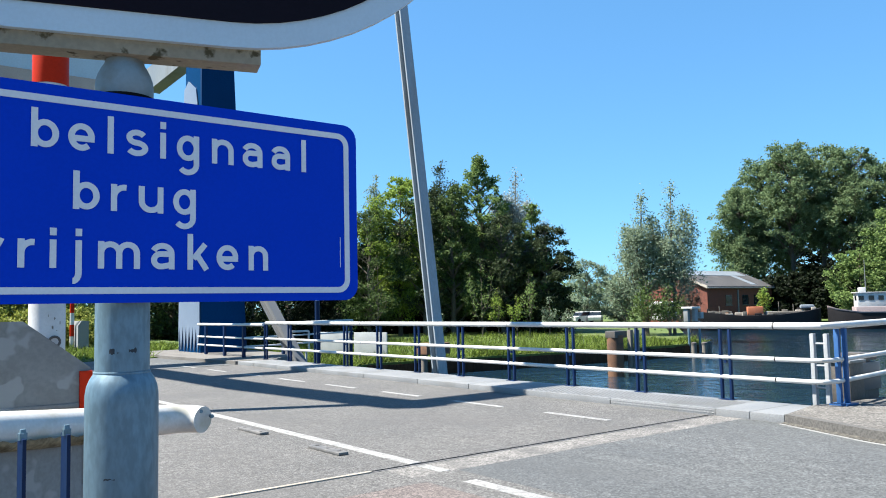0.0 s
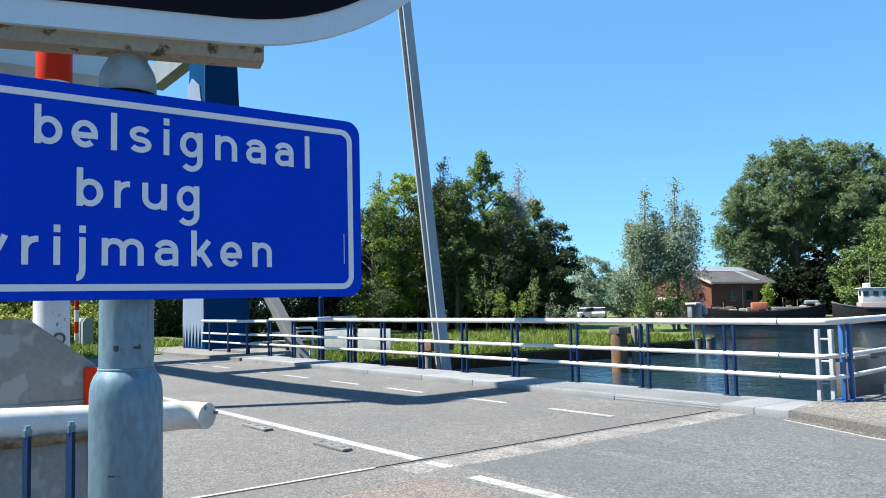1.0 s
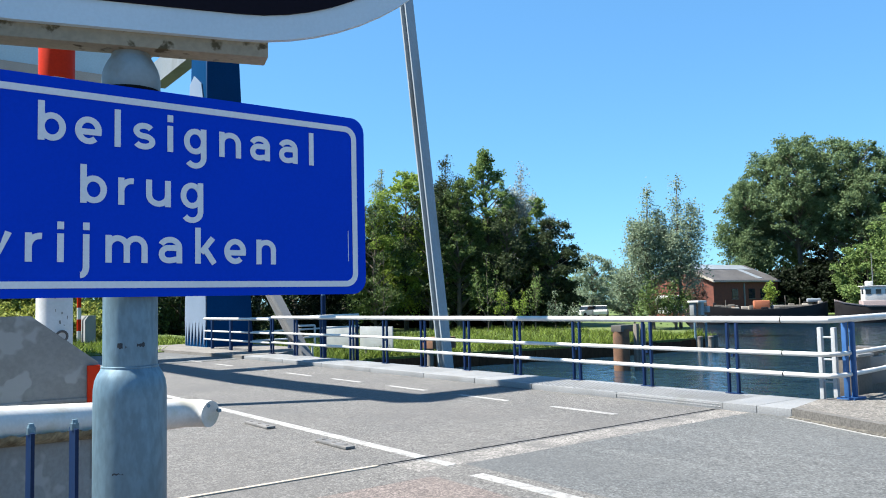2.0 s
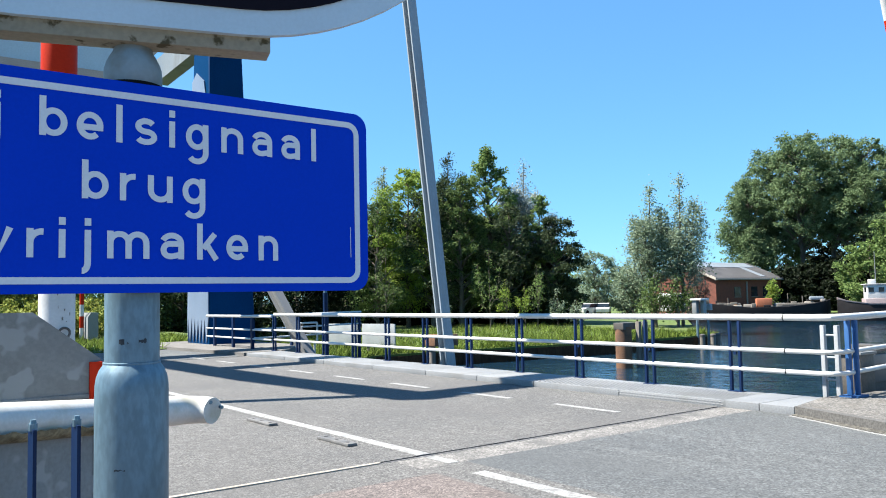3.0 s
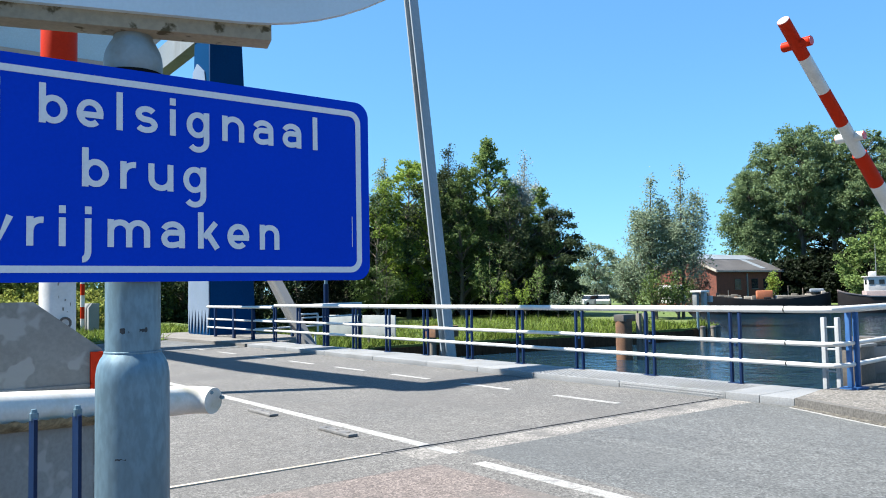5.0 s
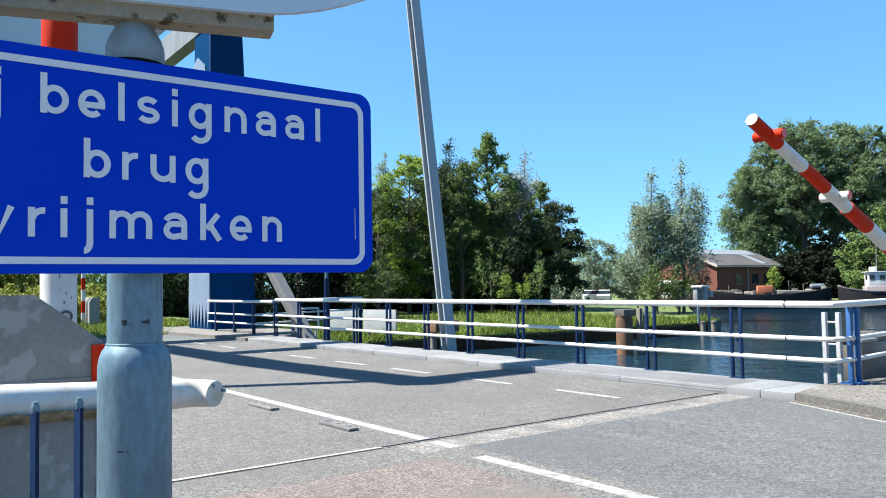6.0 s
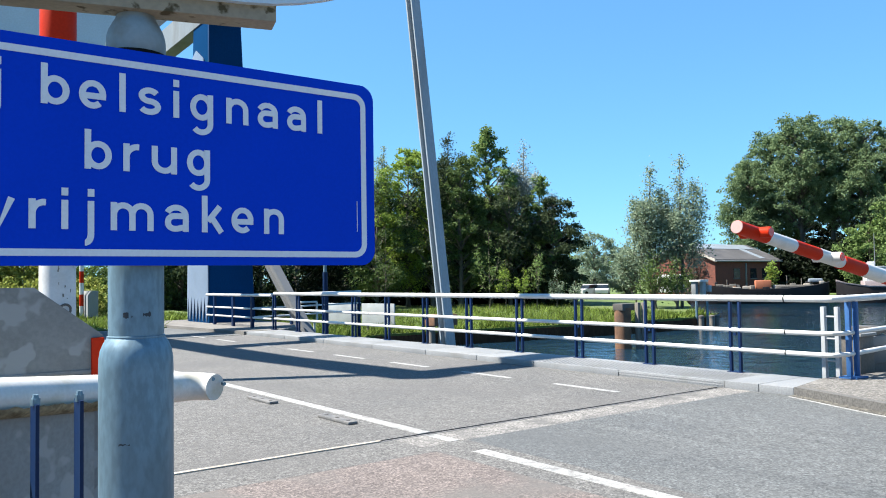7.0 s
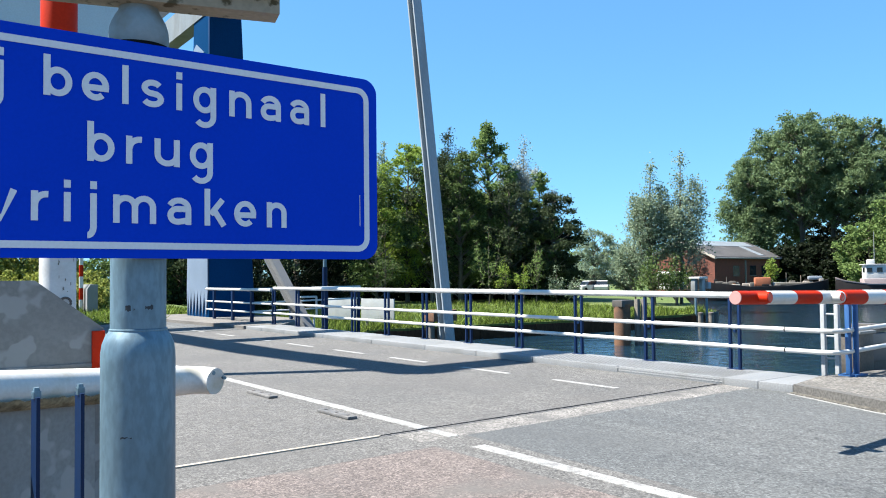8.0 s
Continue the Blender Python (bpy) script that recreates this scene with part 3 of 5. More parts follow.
def build_signpost():
    post = thing("signpost", "galvanised steel signpost with a blue text sign and a black board", "signpost")
    px, py = 0.455, 1.625
    bm = bmesh.new()
    add_tube(bm, (px, py, 1.3), (px, py, 1.99), 0.0525, sides=40)
    part("pole", bm, GALV, post)
    bm = bmesh.new()
    add_lathe(bm, [(0.070, -0.05), (0.070, 1.322), (0.0695, 1.340), (0.067, 1.356), (0.0615, 1.370), (0.0555, 1.379), (0.0535, 1.383)], (px, py, 0), 40)
    part("sleeve", bm, GALV, post, "wider lower sleeve of the post")
    bm = bmesh.new()
    add_lathe(bm, [(0.055, 1.944), (0.0570, 1.947), (0.0570, 1.968), (0.0555, 1.981), (0.0515, 1.994), (0.0455, 2.006), (0.0405, 2.014), (0.0395, 2.016), (0.0360, 2.028), (0.0330, 2.05)], (px, py, 0), 36)
    part("cap", bm, POST_CAP, post, "grey rounded pole cap")
    bm = bmesh.new()
    add_lathe(bm, [(0.0525, 1.3805), (0.0545, 1.3812), (0.0550, 1.3830), (0.0543, 1.3848), (0.0525, 1.3856)], (px, py, 0), 40)
    part("weld_bead", bm, GALV, post, "rough weld bead above the sleeve")
    def scuff(a0, a1, z0, z1, r):
        """A worn dark patch hugging the pole between two bearings."""
        bm = bmesh.new()
        rows = [[bm.verts.new((px + r * math.sin(a0 + (a1 - a0) * k / 5), py - r * math.cos(a0 + (a1 - a0) * k / 5), z + random.uniform(-0.0025, 0.0025))) for k in range(6)] for z in (z0, z1)]
        for k in range(5):
            bm.faces.new((rows[0][k], rows[0][k + 1], rows[1][k + 1], rows[1][k]))
        part("scuff", bm, SCUFF, post, "dark worn patch")
    scuff(-0.75, -0.55, 1.421, 1.432, 0.0528)
    scuff(-0.05, 0.25, 1.424, 1.431, 0.0528)
    scuff(-0.45, -0.40, 1.422, 1.426, 0.0528)
    scuff(-0.75, -0.45, 1.181, 1.184, 0.0703)
    bm = bmesh.new()
    add_lathe(bm, [(0.055, 1.936), (0.059, 1.938), (0.059, 1.945), (0.055, 1.947)], (px, py, 0), 32)
    part("gasket", bm, RUBBER, post, "black ring under the cap")
    panel = part("text_panel", add_prism(bmesh.new(), rounded(-0.058, 1.5215, 0.972, 1.936, 0.035), "y", 1.556, 1.560), SIGN_BLUE, post, "blue sign panel with white lettering")
    bm = bmesh.new()
    add_prism(bm, rounded(-0.054, 1.525, 0.968, 1.932, 0.033), "y", 1.5605, 1.573)
    part("panel_back", bm, GALV, panel)
    bm = bmesh.new()
    add_ring(bm, rounded(-0.036, 1.539, 0.950, 1.914, 0.030), rounded(-0.023, 1.552, 0.937, 1.901, 0.018), 1.5545, 1.557)
    part("border", bm, SIGN_WHITE, panel, "thin white border line")
    lines = (
        ((("b", 0.085, 0.132), ("i", 0.148, 0.161), ("j", 0.178, 0.205)), 1.813),
        ((("b", 0.268, 0.316), ("e", 0.332, 0.380), ("l", 0.403, 0.416), ("s", 0.438, 0.482), ("i", 0.505, 0.519), ("g", 0.540, 0.587), ("n", 0.615, 0.663),
          ("a", 0.684, 0.730), ("a", 0.752, 0.797), ("l", 0.825, 0.838)), 1.814),
        ((("b", 0.342, 0.390), ("r", 0.411, 0.446), ("u", 0.464, 0.513), ("g", 0.533, 0.580)), 1.701),
        ((("v", 0.178, 0.226), ("r", 0.249, 0.283), ("i", 0.302, 0.315), ("j", 0.332, 0.359), ("m", 0.388, 0.467), ("a", 0.489, 0.536), ("k", 0.563, 0.608),
          ("e", 0.625, 0.673), ("n", 0.697, 0.742)), 1.588),
    )
    for letters, base in lines:
        for one in letters:
            ob = new("letter", letter_mesh(one[0], one[1], one[2], base, 0.074, 1.5555))
            ob.parent = panel
    bm = bmesh.new()
    add_box(bm, (0.9247, 1.5545, 1.598), (0.9258, 1.5565, 1.668), 0.0003)
    part("scratch", bm, SIGN_WHITE, panel, "thin pale scratch")
    for z in (1.62, 1.83):
        bm = bmesh.new()
        add_box(bm, (px - 0.30, 1.574, z - 0.018), (px + 0.30, 1.592, z + 0.018), 0.003)
        part("clamp_rail", bm, GALV, post)
    # the upper board turns a little about the pole
    turn = Matrix.Translation((px, py, 0)) @ pose(0, 0, 0, 0, 0, -17) @ Matrix.Translation((-px, -py, 0))
    bm = bmesh.new()
    add_box(bm, (px - 0.45, 1.570, 2.024), (px + 0.272, 1.632, 2.066), 0.003)
    bmesh.ops.transform(bm, matrix=turn, verts=bm.verts)
    part("bracket", bm, CHANNEL, post, "dirty mossy steel channel under the board")
    board = bmesh.new()
    out, inn = rounded(px - 0.83, 2.053, px + 0.83, 3.35, 0.62, 18), rounded(px - 0.777, 2.106, px + 0.777, 3.297, 0.567, 18)
    add_prism(board, out, "y", 1.553, 1.568)
    bmesh.ops.transform(board, matrix=turn, verts=board.verts)
    b = part("upper_board", board, BOARD_RIM, post, "rounded black board with a pale border")
    bm = bmesh.new()
    add_prism(bm, inn, "y", 1.548, 1.5535)
    bmesh.ops.transform(bm, matrix=turn, verts=bm.verts)
    part("board_face", bm, SIGN_BLACK, b, "matt black face")


build_signpost()


# ---- barrier machine and guard tube beside the sign ----
def build_near_barrier():
    th = thing("barrier_cabinet", "galvanised barrier counterweight plates with a white guard tube", "barrier cabinet")
    bm = bmesh.new()
    add_prism(bm, [(-0.4, 0.0), (-0.4, 1.48), (0.56, 1.48), (0.80, 1.295), (0.80, 0.0)], "y", 3.25, 3.27)
    part("plate", bm, GALV_PLATE, th, "large mottled galvanised plate")
    bm = bmesh.new()
    add_box(bm, (0.757, 3.235, 1.13), (0.803, 3.2495, 1.285), 0.002)
    part("reflector", bm, RED, th, "red reflective strip")
    bm = bmesh.new()
    add_box(bm, (-0.4, 3.24, 1.15), (0.757, 3.2495, 1.165), 0.002)
    part("seam", bm, GALV_PLATE, th)
    return th


build_near_barrier()


def build_guard():
    th = thing("guard_railing", "white guard tube over blue plate posts and galvanised panels", "railing")
    bm = bmesh.new()
    bend = []
    for k in range(10):
        q = radians(100) * k / 9
        u, v = 0.095 * math.sin(q), 0.095 * (1 - math.cos(q))
        bend.append((1.102 + 0.84 * u + 0.54 * v, 3.280 + 0.54 * u - 0.84 * v, 1.062 - 0.0010 * k))
    add_sweep(bm, [(-0.5, 2.20, 1.235), (0.39, 2.80, 1.142), (0.80, 3.075, 1.096)] + bend, [0.063, 0.062, 0.061] + [0.060 - 0.0006 * k for k in range(10)], 28)
    part("guard_tube", bm, WHITE_ALGAE, th, "white tube stained with yellow algae below")
    # ragged algae crust along the underside
    d = Vector((0.84, 0.54, -0.09)).normalized()
    side = Vector((0.54, -0.84, 0.0))
    a = Vector((-0.05, 2.50, 1.188))
    bm = bmesh.new()
    rows = []
    for k in range(90):
        c = a + d * (0.0118 * k)
        top = 24 + 9 * noise.noise(Vector((0.35 * k, 0, 0))) + 7 * noise.noise(Vector((0.09 * k, 3, 0)))
        rows.append([bm.verts.new(c + 0.0632 * (math.cos(radians(q)) * side - math.sin(radians(q)) * Vector((0, 0, 1)))) for q in [top + (115 - top) * i / 6 for i in range(7)]])
    for p, q in zip(rows, rows[1:]):
        for i in range(6):
            bm.faces.new((p[i], p[i + 1], q[i + 1], q[i]))
    part("algae_crust", bm, ALGAE, th, "yellow-brown algae on the underside")
    for dx, dz in ((-0.012, 0.036), (0.036, 0.012)):
        bm = bmesh.new()
        add_tube(bm, (bend[-1][0] + dx, bend[-1][1] + 0.006, 1.053 + dz), (bend[-1][0] + dx, bend[-1][1] - 0.012, 1.053 + dz), 0.008, sides=12)
        part("bolt", bm, GALV, th)
    for x in (0.435, 0.552):
        bm = bmesh.new()
        add_prism(bm, [(x - 0.005, 2.49), (x + 0.005, 2.49), (x + 0.006, 2.56), (x - 0.006, 2.56)], "z", 0.0, 1.15)
        p = part("fin", bm, BLUE, th)
        bm = bmesh.new()
        add_tube(bm, (x, 2.52, 1.145), (x, 2.52, 1.165), 0.013, sides=8)
        add_tube(bm, (x, 2.52, 1.165), (x, 2.52, 1.176), 0.010, 0.008, sides=8)
        part("bolt", bm, GALV, p)
    bm = bmesh.new()
    add_prism(bm, [(-0.5, 2.215), (0.71, 3.0), (0.70, 3.018), (-0.51, 2.233)], "z", 0.0, 1.04)
    for v in bm.verts:
        if v.co.z > 1.0:
            v.co.z = 1.128 - 0.107 * v.co.x
    part("panel", bm, GALV_SHEET, th, "mottled galvanised sheet")


build_guard()


# ---- barrier with its moving arm ----
PIVOT = (10.17, 3.83, 1.18)


def build_barrier():
    th = thing("barrier", "road barrier with a red and white striped arm", "barrier", pose(PIVOT[0], PIVOT[1], 0.1))
    bm = bmesh.new()
    add_box(bm, (-0.05, -0.62, 0.0), (0.45, -0.14, 1.25), 0.03)
    part("housing", bm, WHITE, th, "white barrier housing")
    bm = bmesh.new()
    add_tube(bm, (0.05, -0.2, 1.08), (0.05, 0.1, 1.08), 0.05)
    part("shaft", bm, GALV, th)
    cuts = [4.315 - 0.4375 * k for k in range(10)] + [0.0]
    radii = [0.057, 0.0585, 0.060, 0.0615, 0.070, 0.072, 0.074, 0.076, 0.078, 0.080, 0.082]
    bm = bmesh.new()
    add_tube(bm, (0.25, 0, 0), (-4.30, 0, 0), 0.05, sides=16)
    arm = part("arm", bm, WHITE, th, "striped barrier arm")
    for k, (u, v) in enumerate(zip(cuts, cuts[1:])):
        bm = bmesh.new()
        r = radii[k]
        add_tube(bm, (-v, 0, 0), (-u, 0, 0), radii[k + 1] if k != 3 else r, r, sides=28)
        part("band", bm, WHITE if k % 2 else RED, arm, "white band" if k % 2 else "red band")
    bm = bmesh.new()
    add_tube(bm, (-4.316, 0, 0), (-4.322, 0, 0), 0.056, 0.054, sides=28)
    part("end_cap", bm, CAP, arm, "pale pink end cap")
    for d, mat in ((2.80, WHITE), (4.03, RED)):
        bm = bmesh.new()
        add_tube(bm, (-d, -0.135, 0.004), (-d, 0.135, 0.004), 0.046, sides=22)
        part("warning_lamp", bm, mat, arm)
        for side in (-1, 1):
            bm = bmesh.new()
            add_tube(bm, (-d, side * 0.135, 0.004), (-d, side * 0.141, 0.004), 0.040, sides=22)
            part("lens", bm, LENS_RED, arm, "dark red lamp lens")
    return arm


ARM = build_barrier()


# ---- drawbridge frame ----
def build_drawbridge():
    th = thing("drawbridge_frame", "blue and pale grey steel drawbridge towers with balance beams", "drawbridge")
    # towers: slightly tapered box columns
    for x0, x1, t0, t1 in ((10.50, 12.25, 10.62, 11.85), (-0.95, 0.80, -0.55, 0.68)):
        bm = bmesh.new()
        low = [bm.verts.new(p) for p in ((x0, 27.6, -0.1), (x1, 27.6, -0.1), (x1, 29.8, -0.1), (x0, 29.8, -0.1))]
        top = [bm.verts.new(p) for p in ((t0, 27.9, 11.6), (t1, 27.9, 11.6), (t1, 29.4, 11.6), (t0, 29.4, 11.6))]
        bm.faces.new(low[::-1])
        bm.faces.new(top)
        for k in range(4):
            bm.faces.new((low[k], low[(k + 1) % 4], top[(k + 1) % 4], top[k]))
        bmesh.ops.bevel(bm, geom=bm.edges[:], offset=0.03, segments=1, affect="EDGES")
        part("tower", bm, TOWER_BLUE, th, "dark blue tapered tower")
    # white painted flank with a toothed lower edge on the visible tower
    teeth = [(29.0, 10.15), (28.25, 9.7), (27.92, 8.6), (27.72, 3.2), (27.64, 1.0)]
    for k in range(6):
        teeth += [(27.80 + 0.33 * k, 0.12), (27.965 + 0.33 * k, 1.0)]
    teeth += [(29.66, 0.1), (29.74, 1.0), (29.72, 3.2), (29.44, 9.9)]
    bm = bmesh.new()
    add_prism(bm, teeth, "x", 0.0, 0.03)
    for v in bm.verts:
        v.co.x += 10.455 + 0.0102 * v.co.z
    bmesh.ops.triangulate(bm, faces=bm.faces[:])
    part("white_flank", bm, FLANK, th, "white painted flank with toothed lower edge")
    # balance beams over the deck edges, kinked near their tip
    line = [(15.2, 12.15, 12.95), (16.2, 11.95, 12.9), (19.7, 11.25, 12.25), (24.0, 11.2, 12.2), (34.0, 10.9, 11.9)]
    for x in (0.55, 10.85):
        bm = bmesh.new()
        add_prism(bm, [(y, a) for y, a, b in line] + [(y, b) for y, a, b in reversed(line)], "x", x - 0.27, x + 0.27)
        part("balance_beam", bm, ROD, th, "pale grey balance beam")
    for y, z, d in ((15.55, 12.15, 0.7), (22.9, 11.25, 0.75)):
        bm = bmesh.new()
        add_box(bm, (0.82, y - 0.3, z), (10.58, y + 0.3, z + d), 0.02)
        part("cross_beam", bm, ROD, th)
    # hanging rods from the beam tips to the deck
    for x in (0.55, 10.75):
        bm = bmesh.new()
        a, b, t = 0.12, 0.12, 0.02
        add_prism(bm, [(x - a, 14.06 - b), (x + a, 14.06 - b), (x + a, 14.06 - b + 2 * t), (x + t, 14.06 - b + 2 * t), (x + t, 14.06 + b - 2 * t), (x + a, 14.06 + b - 2 * t),
                       (x + a, 14.06 + b), (x - a, 14.06 + b), (x - a, 14.06 + b - 2 * t), (x - t, 14.06 + b - 2 * t), (x - t, 14.06 - b + 2 * t), (x - a, 14.06 - b + 2 * t)], "z", -0.3, 12.3)
        for v in bm.verts:
            v.co.y += 0.146 * v.co.z
        part("hanging_rod", bm, ROD_PALE, th, "pale grey flanged hanging rod")
    # slanting strut behind the railing
    bm = bmesh.new()
    add_prism(bm, [(10.62, 20.40), (10.88, 20.40), (10.88, 20.48), (10.77, 20.48), (10.77, 20.86), (10.88, 20.86), (10.88, 20.94), (10.62, 20.94), (10.62, 20.86), (10.73, 20.86), (10.73, 20.48), (10.62, 20.48)], "z", -0.2, 6.0)
    for v in bm.verts:
        v.co.y += 1.15 * v.co.z
    part("strut", bm, CABINET, th, "pale slanting strut")
    # portal beam between the towers
    bm = bmesh.new()
    add_prism(bm, [(0.7, 9.22), (7.12, 9.22), (7.7, 9.82), (9.3, 11.55), (0.7, 11.55)], "y", 27.3, 27.6)
    portal = part("portal_beam", bm, PALE_BLUE, th, "pale blue portal beam")
    bm = bmesh.new()
    add_prism(bm, [(0.7, 8.82), (7.32, 8.82), (7.98, 9.56), (9.9, 11.5), (9.9, 11.55), (9.32, 11.55), (7.7, 9.80), (7.12, 9.20), (0.7, 9.20)], "y", 27.2, 27.55)
    part("lower_edge", bm, TAN, portal, "tan lower edge")


build_drawbridge()


def build_mast():
    th = thing("signal_mast", "thick white mast with a red upper band", "mast")
    x, y, r = 1.115, 5.6, 0.109
    bm = bmesh.new()
    add_lathe(bm, [(r, 0.0), (r, 2.995), (r * 0.97, 3.01)], (x, y, 0), 36)
    part("shaft", bm, WHITE, th)
    bm = bmesh.new()
    add_lathe(bm, [(r * 1.01, 3.01), (r * 1.01, 3.75), (0.07, 3.8), (0.01, 3.82)], (x, y, 0), 36)
    part("red_band", bm, RED, th, "glossy red band")
    bm = bmesh.new()
    dice = random.Random(12)
    for k in range(15):
        a0, z0 = dice.uniform(-0.35, 0.75), dice.uniform(1.20, 1.62) if k < 11 else dice.uniform(2.2, 2.9)
        wide, tall = dice.uniform(0.03, 0.11), dice.uniform(0.008, 0.035)
        mark = bmesh.new()
        rows = [[mark.verts.new((x + (r + 0.0015) * math.sin(a0 + wide * i / 4), y - (r + 0.0015) * math.cos(a0 + wide * i / 4), z0 + j * tall + dice.uniform(-0.004, 0.004))) for i in range(5)] for j in (0, 1)]
        for i in range(4):
            mark.faces.new((rows[0][i], rows[0][i + 1], rows[1][i + 1], rows[1][i]))
        part("chipped_paint", mark, MARK_GREY, th, "grey chipped paint")
    ring = [(x + 0.02 + 0.032 * math.cos(a), y - 0.125, 1.335 + 0.032 * math.sin(a)) for a in [2 * math.pi * k / 16 for k in range(17)]]
    add_sweep(bm, ring, 0.008, 8)
    part("lifting_eye", bm, DARK_BOX, th, "round steel eye")


build_mast()


# ---- things at the bridge ends ----
def build_ladder():
    # partial shade on the white ladder is put into an even grey
    th = thing("quay_ladder", "white steel ladder fixed to the quay edge, greyed for partial shade", "ladder")
    for y in (5.44, 5.63):
        bm = bmesh.new()
        add_box(bm, (10.76, y - 0.028, -1.9), (10.83, y + 0.028, 1.035), 0.006)
        part("stile", bm, GREY_PALE, th)
    for k in range(9):
        z = 0.90 - 0.3 * k
        bm = bmesh.new()
        add_tube(bm, (10.795, 5.46, z), (10.795, 5.61, z), 0.014, sides=10)
        part("rung", bm, GREY_PALE, th)


def build_end_post():
    th = thing("railing_end_post", "sunlit blue twin-plate post where the railing bends", "post")
    for x, y, w in ((10.68, 5.24, 0.028), (10.80, 5.20, 0.028)):
        bm = bmesh.new()
        add_box(bm, (x - w, y - 0.03, 0.10), (x + w, y + 0.03, 1.11), 0.005)
        part("post_plate", bm, BLUE_LIT, th)
    bm = bmesh.new()
    add_box(bm, (10.58, 5.10, 0.10), (10.90, 5.34, 0.125), 0.004)
    part("base_plate", bm, BLUE_LIT, th)


def build_cabinets():
    th = thing("cable_box", "brown-grey steel cable box behind the railing", "cable box")
    bm = bmesh.new()
    add_box(bm, (11.36, 5.42, 0.0), (11.78, 5.70, 0.60), 0.015)
    part("body", bm, DARK_BOX, th)
    bm = bmesh.new()
    add_box(bm, (11.33, 5.39, 0.60), (11.81, 5.73, 0.64), 0.01)
    part("lid", bm, GREY_BOX, th)
    th = thing("control_cabinet", "grey enamelled control cabinet on a dark foot", "cabinet")
    bm = bmesh.new()
    add_box(bm, (12.02, 5.55, 0.16), (12.6, 5.95, 0.56), 0.015)
    part("body", bm, CABINET, th)
    bm = bmesh.new()
    add_box(bm, (12.08, 5.60, 0.56), (12.40, 5.90, 0.70), 0.012)
    part("upper_box", bm, DARK_BOX, th)
    bm = bmesh.new()
    add_box(bm, (12.402, 5.62, 0.58), (12.66, 5.88, 0.68), 0.012)
    part("side_arm", bm, DARK_BOX, th, "dark steel arm")
    bm = bmesh.new()
    add_box(bm, (12.06, 5.58, 0.0), (12.56, 5.92, 0.16))
    part("foot", bm, DARK_BOX, th)


def build_far_rails():
    th = thing("far_railing", "short white tube railing at the far bridge end", "railing")
    for z, r in ((1.10, 0.045), (0.68, 0.03), (0.40, 0.03)):
        for pts in ([(10.31, 22.1, z), (10.31, 26.9, z), (10.3, 27.3, z)], [(10.5, 23.9, z), (12.0, 24.2, z), (15.5, 25.6, z)]):
            bm = bmesh.new()
            add_sweep(bm, pts, r, 10)
            part("rail_tube", bm, WHITE, th)
    for x, y in ((10.31, 23.5), (10.31, 25.0), (10.31, 26.6), (12.0, 24.2), (13.7, 24.9), (15.4, 25.55)):
        bm = bmesh.new()
        add_box(bm, (x - 0.04, y - 0.06, -0.9 if x > 11 else 0.0), (x + 0.04, y + 0.06, 1.06), 0.005)
        part("post", bm, BLUE, th)
    bm = bmesh.new()
    add_prism(bm, [(9.35, 21.9), (10.6, 21.9), (12.4, 24.0), (12.6, 31.0), (9.0, 31.0), (9.0, 27.0)], "z", -1.0, 0.09)
    tagged(single("pavement_far", bm, CONCRETE, "pale concrete pavement at the far bridge end", "pavement"), kind="structure")
    # white boards on the bank
    for x0, y0, x1, y1 in ((19.4, 35.6, 20.0, 33.3), (20.07, 33.0, 20.55, 30.9)):
        th = thing("bank_board", "white weathered board on posts at the canal bank", "board", group="boards on the bank")
        d = Vector((x1 - x0, y1 - y0, 0))
        turn = Matrix.Translation((x0, y0, 0)) @ d.to_track_quat("X", "Z").to_matrix().to_4x4()
        bm = bmesh.new()
        add_box(bm, (0, -0.03, -0.62), (d.length, 0.03, 0.42), 0.01, turn)
        part("panel", bm, BOARD, th)
        for u in (0.3, d.length - 0.3):
            bm = bmesh.new()
            add_box(bm, (u - 0.05, 0.031, -1.0), (u + 0.05, 0.12, 0.3), 0, turn)
            part("post", bm, TIMBER, th)


def build_gate():
    th = thing("white_frame", "small white tubular frame beside the far railing", "frame")
    for a, b in (((12.2, 24.5, 0.15), (12.2, 24.5, 0.80)), ((13.1, 24.5, 0.15), (13.1, 24.5, 0.80)), ((12.2, 24.5, 0.80), (13.1, 24.5, 0.80)), ((12.2, 24.5, 0.15), (13.1, 24.5, 0.15)),
                 ((12.3, 24.5, -0.95), (12.3, 24.5, 0.15)), ((13.0, 24.5, -0.95), (13.0, 24.5, 0.15))):
        bm = bmesh.new()
        add_tube(bm, a, b, 0.035, sides=10)
        part("bar", bm, WHITE, th)
    th = thing("lamp_post", "thin dark blue lamp post behind the railing", "lamp post")
    bm = bmesh.new()
    add_tube(bm, (17.0, 31.0, -0.95), (17.0, 31.0, 1.9), 0.11, sides=12)
    part("shaft", bm, BLUE, th)
    bm = bmesh.new()
    add_tube(bm, (17.0, 31.0, 1.9), (17.0, 31.0, 3.2), 0.08, 0.06, sides=12)
    part("upper_tube", bm, GALV, th)


